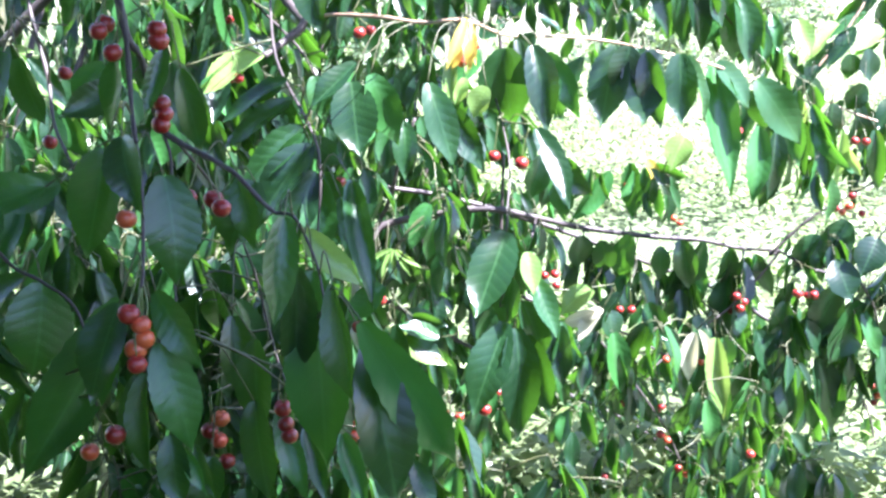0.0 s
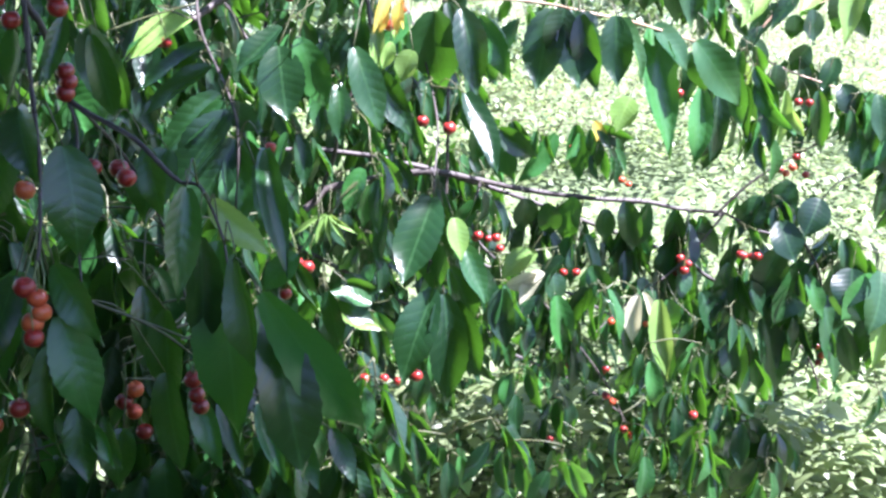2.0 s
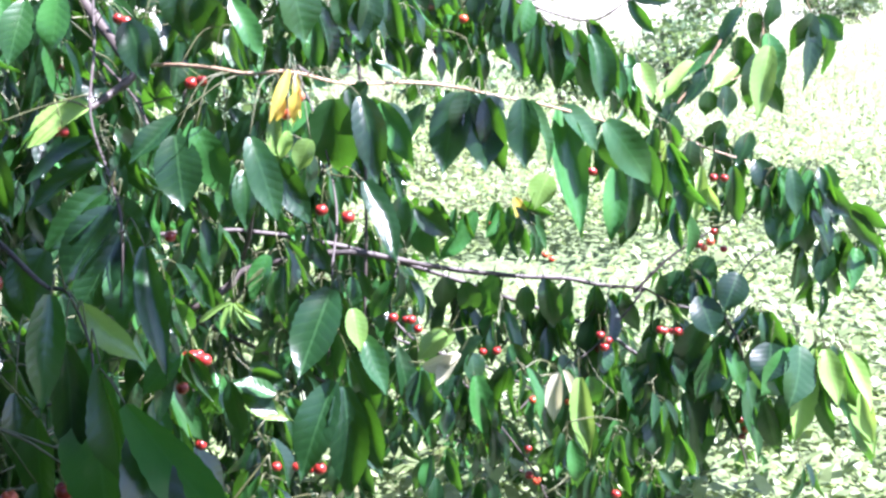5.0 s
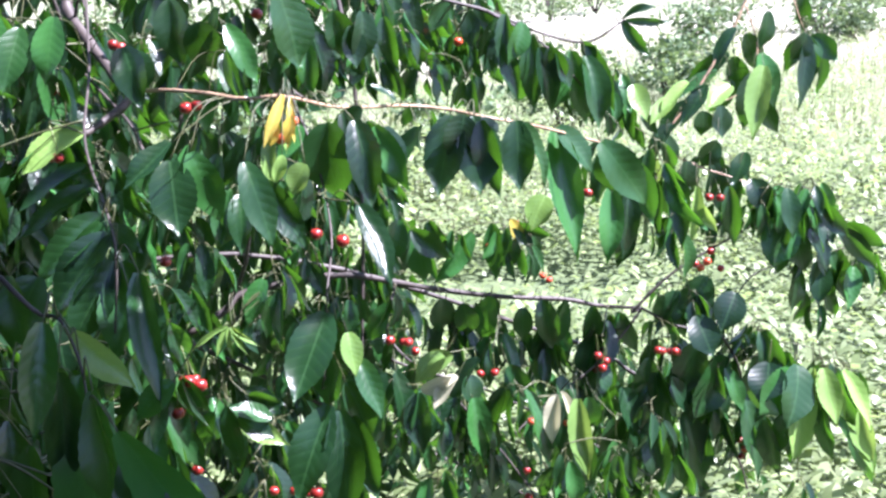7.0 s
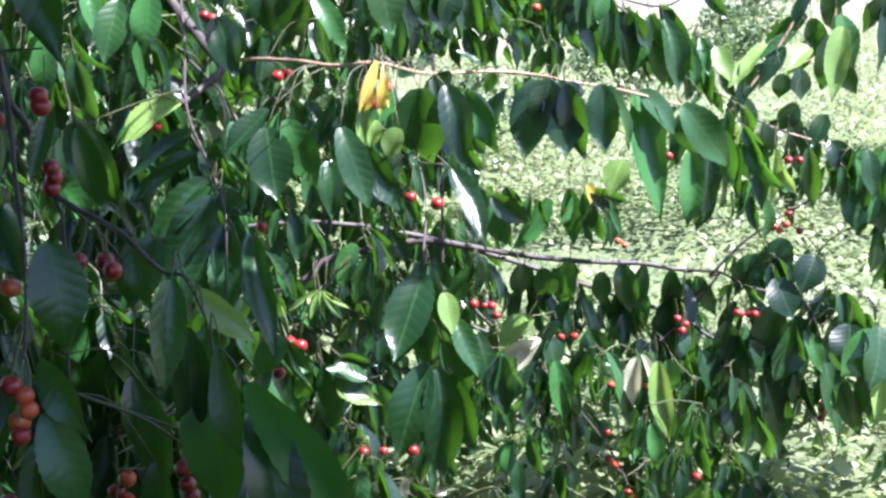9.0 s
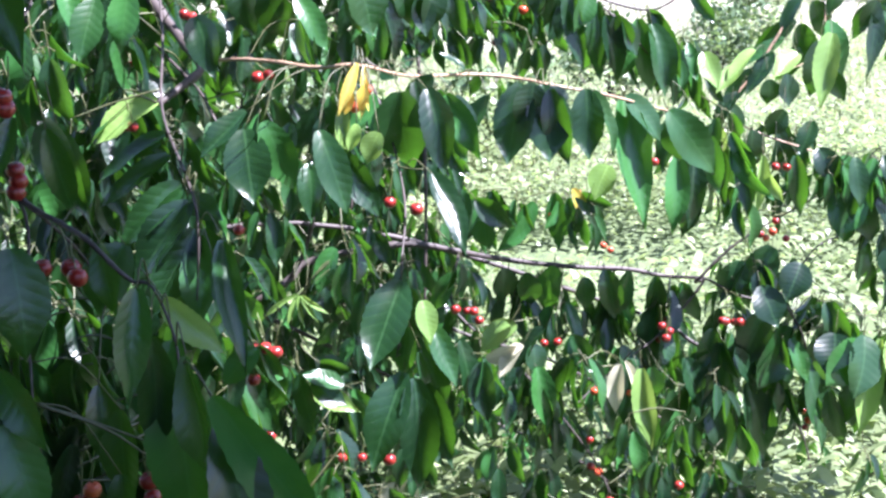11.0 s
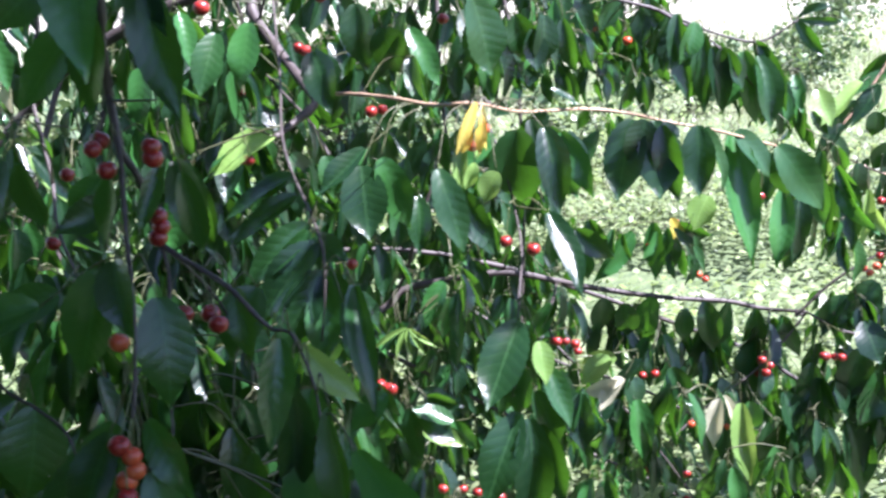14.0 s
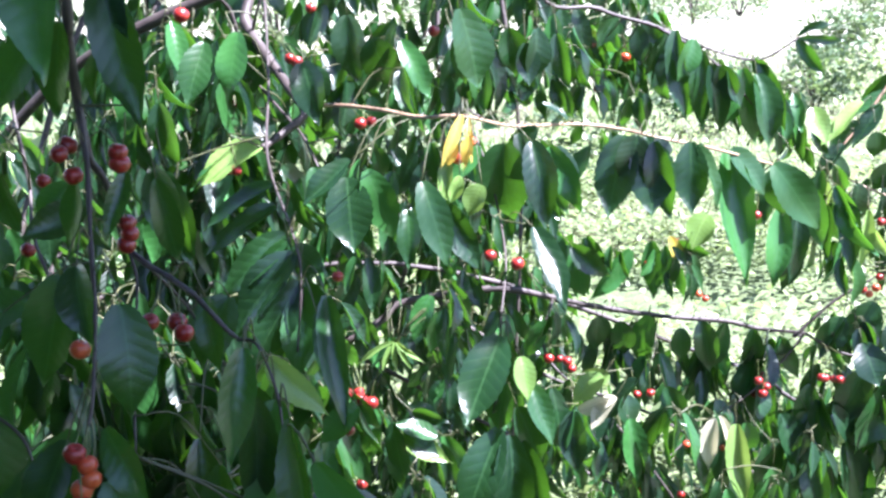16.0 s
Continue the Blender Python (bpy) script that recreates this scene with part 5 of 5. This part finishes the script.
leaf(near_branch, (-0.079, 0.900, 1.313), (-0.068, 0.900, 1.200), 0.029, 25)
leaf(near_branch, (-0.113, 0.990, 1.336), (-0.060, 0.990, 1.287), 0.027, 5, green=True)
leaf(near_branch, (-0.082, 1.140, 1.351), (-0.059, 1.080, 1.241), 0.028, -10)
leaf(near_branch, (-0.050, 1.100, 1.250), (-0.089, 1.100, 1.216), 0.028, 10)
leaf(near_branch, (-0.098, 1.100, 1.088), (-0.068, 1.060, 1.033), 0.025, -10)
leaf(near_branch, (-0.063, 1.100, 1.062), (-0.037, 1.060, 1.019), 0.025, 10)
leaf(near_branch, (-0.027, 1.120, 1.049), (0.001, 1.080, 1.006), 0.024, -15)
leaf(near_branch, (-0.157, 1.050, 1.133), (-0.127, 1.020, 1.062), 0.026, 10)
leaf(near_branch, (-0.134, 1.080, 1.104), (-0.110, 1.050, 1.046), 0.023, -15)
leaf(near_branch, (-0.170, 1.000, 1.166), (-0.164, 1.000, 1.066), 0.037, 15)
leaf(near_branch, (-0.215, 1.000, 1.109), (-0.220, 0.980, 1.060), 0.038, -10)
leaf(near_branch, (-0.219, 0.950, 1.144), (-0.197, 0.930, 1.104), 0.017, 10)
leaf(near_branch, (-0.255, 0.870, 1.674), (-0.315, 0.850, 1.631), 0.040, -12)
leaf(near_branch, (-0.247, 0.880, 1.690), (-0.238, 0.850, 1.603), 0.048, 6)
leaf(near_branch, (-0.214, 0.910, 1.670), (-0.176, 0.860, 1.550), 0.039, -6)
leaf(near_branch, (-0.260, 0.950, 1.633), (-0.285, 0.950, 1.549), 0.039, 14)
leaf(near_branch, (-0.286, 0.990, 1.632), (-0.352, 0.990, 1.550), 0.041, -14)
leaf(near_branch, (-0.255, 1.020, 1.603), (-0.268, 1.020, 1.554), 0.016, 10)
leaf(near_branch, (-0.208, 0.930, 1.663), (-0.184, 0.900, 1.620), 0.019, 8)
leaf(near_branch, (-0.460, 1.200, 1.632), (-0.484, 1.180, 1.545), 0.037, -10)
leaf(near_branch, (-0.431, 1.150, 1.486), (-0.476, 1.140, 1.391), 0.065, 8)
leaf(near_branch, (-0.558, 1.480, 1.461), (-0.629, 1.480, 1.473), 0.022, 10, green=True)
leaf(near_branch, (-0.579, 1.480, 1.448), (-0.603, 1.460, 1.391), 0.023, -10, green=True)
leaf(near_branch, (-0.546, 1.480, 1.457), (-0.511, 1.480, 1.454), 0.012, 0, green=True)
leaf(near_branch, (-0.553, 1.500, 1.525), (-0.563, 1.500, 1.475), 0.023, 12, pale=True)
leaf(near_branch, (-0.505, 1.420, 1.448), (-0.443, 1.400, 1.384), 0.025, -10, green=True)
leaf(near_branch, (-0.340, 0.970, 1.384), (-0.452, 0.970, 1.356), 0.047, 10)
leaf(near_branch, (-0.373, 0.930, 1.383), (-0.392, 0.910, 1.310), 0.040, -10)
leaf(near_branch, (-0.359, 0.950, 1.307), (-0.439, 0.950, 1.271), 0.031, 12)
leaf(near_branch, (-0.369, 0.920, 1.277), (-0.449, 0.920, 1.240), 0.042, -8)
cherry(near_branch, (-0.228, 1.060, 1.111))
cherry(near_branch, (-0.216, 1.060, 1.124), ripe=False)
cherry(near_branch, (-0.219, 1.060, 1.100), ripe=False)
cherry(near_branch, (-0.221, 1.100, 1.059))
cherry(near_branch, (-0.316, 0.900, 1.176))
cherry(near_branch, (-0.300, 0.900, 1.160), ripe=False)
cherry(near_branch, (-0.276, 0.900, 1.176))
leaf(near_branch, (-0.454, 1.200, 1.648), (-0.475, 1.198, 1.559), 0.036, 20)
leaf(near_branch, (-0.454, 1.100, 1.573), (-0.481, 1.106, 1.501), 0.046, -15)
leaf(near_branch, (-0.476, 1.350, 1.458), (-0.427, 1.356, 1.393), 0.024, -20)
leaf(near_branch, (-0.449, 1.150, 1.476), (-0.463, 1.140, 1.394), 0.060, 10)
leaf(near_branch, (-0.468, 1.100, 1.512), (-0.479, 1.096, 1.446), 0.041, -20)
leaf(near_branch, (-0.433, 1.200, 1.475), (-0.422, 1.201, 1.394), 0.035, 25)
leaf(near_branch, (-0.300, 1.050, 1.483), (-0.340, 1.051, 1.449), 0.024, 10)
leaf(near_branch, (-0.264, 1.200, 1.461), (-0.247, 1.201, 1.361), 0.031, -20)
leaf(near_branch, (-0.181, 1.050, 1.375), (-0.173, 1.037, 1.311), 0.028, 15)
leaf(near_branch, (-0.095, 1.150, 1.331), (-0.073, 1.132, 1.244), 0.024, 30)
leaf(near_branch, (-0.196, 1.050, 1.236), (-0.187, 1.036, 1.158), 0.034, -20)
leaf(near_branch, (-0.126, 1.050, 1.188), (-0.153, 1.053, 1.115), 0.023, 25)
cherry(near_branch, (-0.289, 1.000, 1.518))
cherry(near_branch, (-0.278, 1.000, 1.499))
cherry(near_branch, (-0.288, 1.020, 1.523))
cherry(near_branch, (-0.237, 1.000, 1.519))
cherry(near_branch, (-0.236, 1.000, 1.509))
cherry(near_branch, (-0.250, 1.050, 1.446))
cherry(near_branch, (-0.248, 1.050, 1.436))
cherry(near_branch, (-0.252, 1.050, 1.426))
cherry(near_branch, (-0.583, 1.480, 1.499))
cherry(near_branch, (-0.402, 1.250, 1.452))
cherry(near_branch, (-0.426, 1.250, 1.376))
cherry(near_branch, (-0.276, 0.970, 1.392), ripe=False)
cherry(near_branch, (-0.256, 0.920, 1.366), ripe=False)
cherry(near_branch, (-0.220, 1.000, 1.366))
cherry(near_branch, (-0.190, 1.000, 1.356))
cherry(near_branch, (-0.201, 1.020, 1.360))
cherry(near_branch, (-0.238, 0.840, 1.306))
cherry(near_branch, (-0.229, 0.840, 1.297), ripe=False)
cherry(near_branch, (-0.227, 0.840, 1.285), ripe=False)
cherry(near_branch, (-0.235, 0.840, 1.276), ripe=False)
cherry(near_branch, (-0.232, 0.830, 1.267))
cherry(near_branch, (-0.253, 1.300, 1.623))
cherry(near_branch, (-0.192, 1.800, 1.611))
cherry(near_branch, (-0.233, 1.900, 1.526))
cherry(near_branch, (-0.293, 1.700, 1.388))
cherry(near_branch, (-0.140, 0.980, 1.167))
cherry(near_branch, (-0.138, 0.980, 1.151))
cherry(near_branch, (-0.135, 0.980, 1.139))
cherry(near_branch, (-0.103, 1.200, 1.058), ripe=False)
cherry(near_branch, (-0.098, 1.200, 1.043), ripe=False)
cherry(near_branch, (0.018, 1.900, 0.774))
tuft(near_branch, (-0.638, 1.500, 1.335), 6, 0.08, 0.09)
tuft(near_branch, (-0.463, 1.300, 1.348), 6, 0.08, 0.09)
tuft(near_branch, (-0.610, 1.500, 1.631), 4, 0.08, 0.09)
tuft(near_branch, (-0.394, 1.200, 1.294), 6, 0.08, 0.09)
tuft(near_branch, (-0.361, 1.250, 1.250), 6, 0.08, 0.09)
tuft(near_branch, (-0.565, 1.500, 1.362), 5, 0.08, 0.09)
tuft(near_branch, (-0.255, 1.200, 1.236), 6, 0.08, 0.09)
tuft(near_branch, (-0.215, 1.250, 1.203), 6, 0.08, 0.09)
tuft(near_branch, (-0.485, 1.100, 1.232), 5, 0.08, 0.09)
tuft(near_branch, (-0.227, 1.150, 1.176), 6, 0.08, 0.09)
tuft(near_branch, (-0.556, 1.600, 1.407), 6, 0.09, 0.09)
tuft(near_branch, (-0.475, 1.400, 1.277), 6, 0.09, 0.09)
tuft(near_branch, (-0.228, 1.300, 1.228), 6, 0.09, 0.09)
tuft(near_branch, (-0.232, 1.250, 1.119), 6, 0.09, 0.09)
tuft(near_branch, (-0.134, 1.200, 1.150), 6, 0.09, 0.09)
tuft(near_branch, (-0.357, 1.150, 1.044), 5, 0.08, 0.09)
tuft(near_branch, (-0.285, 1.150, 1.029), 5, 0.08, 0.09)
tuft(near_branch, (-0.212, 1.150, 1.021), 5, 0.08, 0.09)
tuft(near_branch, (-0.137, 1.150, 1.027), 5, 0.08, 0.09)
tuft(near_branch, (-0.087, 1.150, 1.052), 5, 0.08, 0.09)
tuft(near_branch, (-0.322, 1.200, 1.169), 5, 0.08, 0.09)
tuft(near_branch, (-0.237, 1.200, 1.141), 5, 0.08, 0.09)
tuft(near_branch, (-0.161, 1.200, 1.166), 5, 0.08, 0.09)

# boughs further in
inner_branch = branch(((-0.739, 2.832, 1.769), (-0.721, 2.782, 1.476), (-0.644, 2.732, 1.177), (-0.665, 2.682, 0.877), (-0.601, 2.632, 0.568)), 0.006, 0.002)
branch(((-0.588, 3.049, 1.773), (-0.522, 2.999, 1.455), (-0.482, 2.949, 1.132), (-0.485, 2.899, 0.805), (-0.425, 2.849, 0.469)), 0.006, 0.002, inner_branch)
branch(((-0.309, 2.952, 1.762), (-0.287, 2.902, 1.454), (-0.321, 2.852, 1.143), (-0.312, 2.802, 0.826), (-0.317, 2.752, 0.504)), 0.006, 0.002, inner_branch)
branch(((-0.050, 2.853, 1.752), (-0.066, 2.803, 1.454), (-0.049, 2.753, 1.150), (-0.068, 2.703, 0.844), (-0.039, 2.653, 0.531)), 0.006, 0.002, inner_branch)
branch(((0.079, 2.651, 1.707), (0.108, 2.601, 1.427), (0.117, 2.551, 1.143), (0.105, 2.501, 0.858), (0.091, 2.451, 0.569)), 0.006, 0.002, inner_branch)
branch(((-0.003, 2.717, 0.851), (0.175, 2.717, 0.733), (0.386, 2.717, 0.654), (0.572, 2.717, 0.546), (0.750, 2.717, 0.436)), 0.005, 0.002, inner_branch)
branch(((0.065, 2.702, 0.604), (0.247, 2.702, 0.510), (0.434, 2.702, 0.415), (0.569, 2.702, 0.305)), 0.005, 0.002, inner_branch)
branch(((0.574, 2.720, 0.769), (0.735, 2.720, 0.678), (0.872, 2.720, 0.587), (0.984, 2.720, 0.466), (1.030, 2.720, 0.317)), 0.005, 0.002, inner_branch)
branch(((-0.682, 2.852, 0.841), (-0.511, 2.852, 0.663), (-0.347, 2.852, 0.479), (-0.233, 2.852, 0.323)), 0.005, 0.002, inner_branch)
thicket(inner_branch, (-1.60, 2.65, 0.35), (0.04, 3.15, 1.71), 330, 0.085)
thicket(inner_branch, (-0.35, 2.65, 0.0), (0.94, 3.15, 0.7), 200, 0.08)
thicket(inner_branch, (-0.01, 2.65, 0.74), (0.20, 3.15, 0.89), 14, 0.085)
thicket(inner_branch, (0.04, 2.65, 1.54), (0.42, 3.15, 1.70), 22, 0.085)
thicket(inner_branch, (0.10, 2.65, 0.92), (0.26, 3.15, 1.03), 6, 0.085)
thicket(inner_branch, (-0.76, 1.9, 0.89), (-0.19, 2.4, 1.65), 60, 0.09)
thicket(inner_branch, (-0.56, 1.82, 1.04), (-0.26, 2.15, 1.61), 40, 0.09)
thicket(inner_branch, (-0.5, 1.3, 0.9), (-0.12, 1.7, 1.25), 85, 0.085)
thicket(inner_branch, (-0.42, 1.15, 0.85), (0.02, 1.4, 1.06), 40, 0.08)
thicket(inner_branch, (0.69, 2.4, 0.35), (1.05, 3.0, 0.85), 18, 0.062)
thicket(inner_branch, (-0.42, 2.5, 0.75), (0.16, 2.95, 1.3), 70, 0.085)

# the unseen rest of the crown, overhead and round about, massed to block light
SHADE_LEAVES = Foliage()


def shade_clumps(clumps, centre, radii, length, leaves=12):
    """Clumps of added leaves strewn through a round out of view, with gaps between, to shade the boughs."""
    for _ in range(clumps):
        d = Vector((dice.gauss(0, 1), dice.gauss(0, 1), dice.gauss(0, 1)))
        d = d.normalized() * dice.random() ** 0.45
        p = Vector(centre) + Vector(d[i] * radii[i] for i in range(3))
        for _ in range(leaves):
            q = p + Vector((dice.gauss(0, 0.055), dice.gauss(0, 0.055), dice.gauss(0, 0.07)))
            a = dice.uniform(0, 6.28)
            way = Vector((math.cos(a) * 0.6, math.sin(a) * 0.6, -dice.uniform(0.2, 1.0))).normalized()
            ln = length * dice.uniform(0.75, 1.2)
            SHADE_LEAVES.add(leaf_pose(q, q + way * ln, ln * 0.46, dice.uniform(-180, 180)), dice.choice(SMALL))


shade_clumps(110, (-0.9, 1.0, 2.75), (0.9, 1.2, 0.6), 0.1)
shade_clumps(12, (-0.1, 1.2, 2.25), (0.3, 0.25, 0.2), 0.1)
shade_clumps(12, (0.65, 2.1, 2.25), (0.8, 0.7, 0.25), 0.1)
shade_clumps(150, (0.2, 0.82, 2.13), (0.6, 0.34, 0.15), 0.1)
shade_clumps(130, (-0.4, 0.3, 2.5), (1.0, 0.7, 0.3), 0.11)
# clumps behind, beside and below the camera, added to cut sky and ground fill
shade_clumps(260, (-0.2, -1.35, 1.15), (1.9, 0.6, 0.75), 0.13)
shade_clumps(150, (-1.3, 0.1, 1.4), (0.5, 1.0, 0.9), 0.12)
shade_clumps(110, (-0.9, 0.3, 1.5), (0.3, 0.6, 0.8), 0.11)
shade_clumps(160, (-0.1, 0.75, 0.6), (1.0, 0.4, 0.25), 0.11)
shade_clumps(90, (-0.15, 0.5, 0.95), (0.6, 0.22, 0.17), 0.1)
shade_clumps(90, (-0.58, 0.45, 1.4), (0.18, 0.3, 0.5), 0.1)
shade_clumps(90, (-1.0, 0.7, 1.0), (0.35, 0.5, 0.6), 0.11)
shade_clumps(120, (1.3, -0.3, 1.2), (0.45, 0.8, 0.7), 0.12)
shade_clumps(60, (0.95, 0.6, 0.7), (0.4, 0.6, 0.4), 0.11)
shade_clumps(60, (0.85, 0.3, 1.25), (0.2, 0.3, 0.4), 0.1)
shade_clumps(25, (-0.5, 0.9, 2.2), (0.5, 0.5, 0.3), 0.11)
shade_clumps(60, (-0.6, 2.6, 2.6), (0.6, 0.7, 0.4), 0.1)
shade_clumps(60, (-1.5, 2.8, 2.0), (0.5, 1.0, 0.9), 0.1)

boughs = fix(part("foliage", FILL.mesh("foliage", M_FOLIAGE), tree, "dense drooping dark green leaves", "stuff"))
crown = fix(part("crown", SHADE_LEAVES.mesh("crown", M_FOLIAGE), tree, "unseen leafy crown, clumps added overhead and round about to block light", "stuff"))
for bough, (vs, fs) in SHOOTS.items():
    part("shoot", mesh_from("shoot", vs, fs, M_SHOOT), bough, "thin green-brown shoots and leaf stalks", "stuff")

# ---- shrubs out on the meadow ----
for n, (x, y, size) in enumerate(((4.7, 33.0, 1.7), (6.5, 36.6, 1.7), (7.2, 26.4, 1.2), (8.9, 24.6, 2.0), (8.4, 21.6, 1.1), (10.0, 24.8, 2.3), (5.1, 19.5, 0.9), (3.0, 30.0, 1.4), (0.8, 25.0, 1.6),
                                  (-1.5, 21.0, 1.9), (-4.0, 22.0, 2.3), (1.9, 12.0, 0.8), (3.4, 14.0, 0.8), (0.6, 9.4, 0.7), (-0.9, 8.6, 1.0), (-2.3, 7.2, 1.2), (-1.6, 6.0, 0.9), (11.8, 30.0, 2.2))):
    bush = tagged(shrub(300 + n, size), "leafy green bush standing in the sunlit meadow", "bush", group="bushes on the meadow")
    bush.matrix_basis = pose(x, y, 0.0, 0, 0, n * 47)
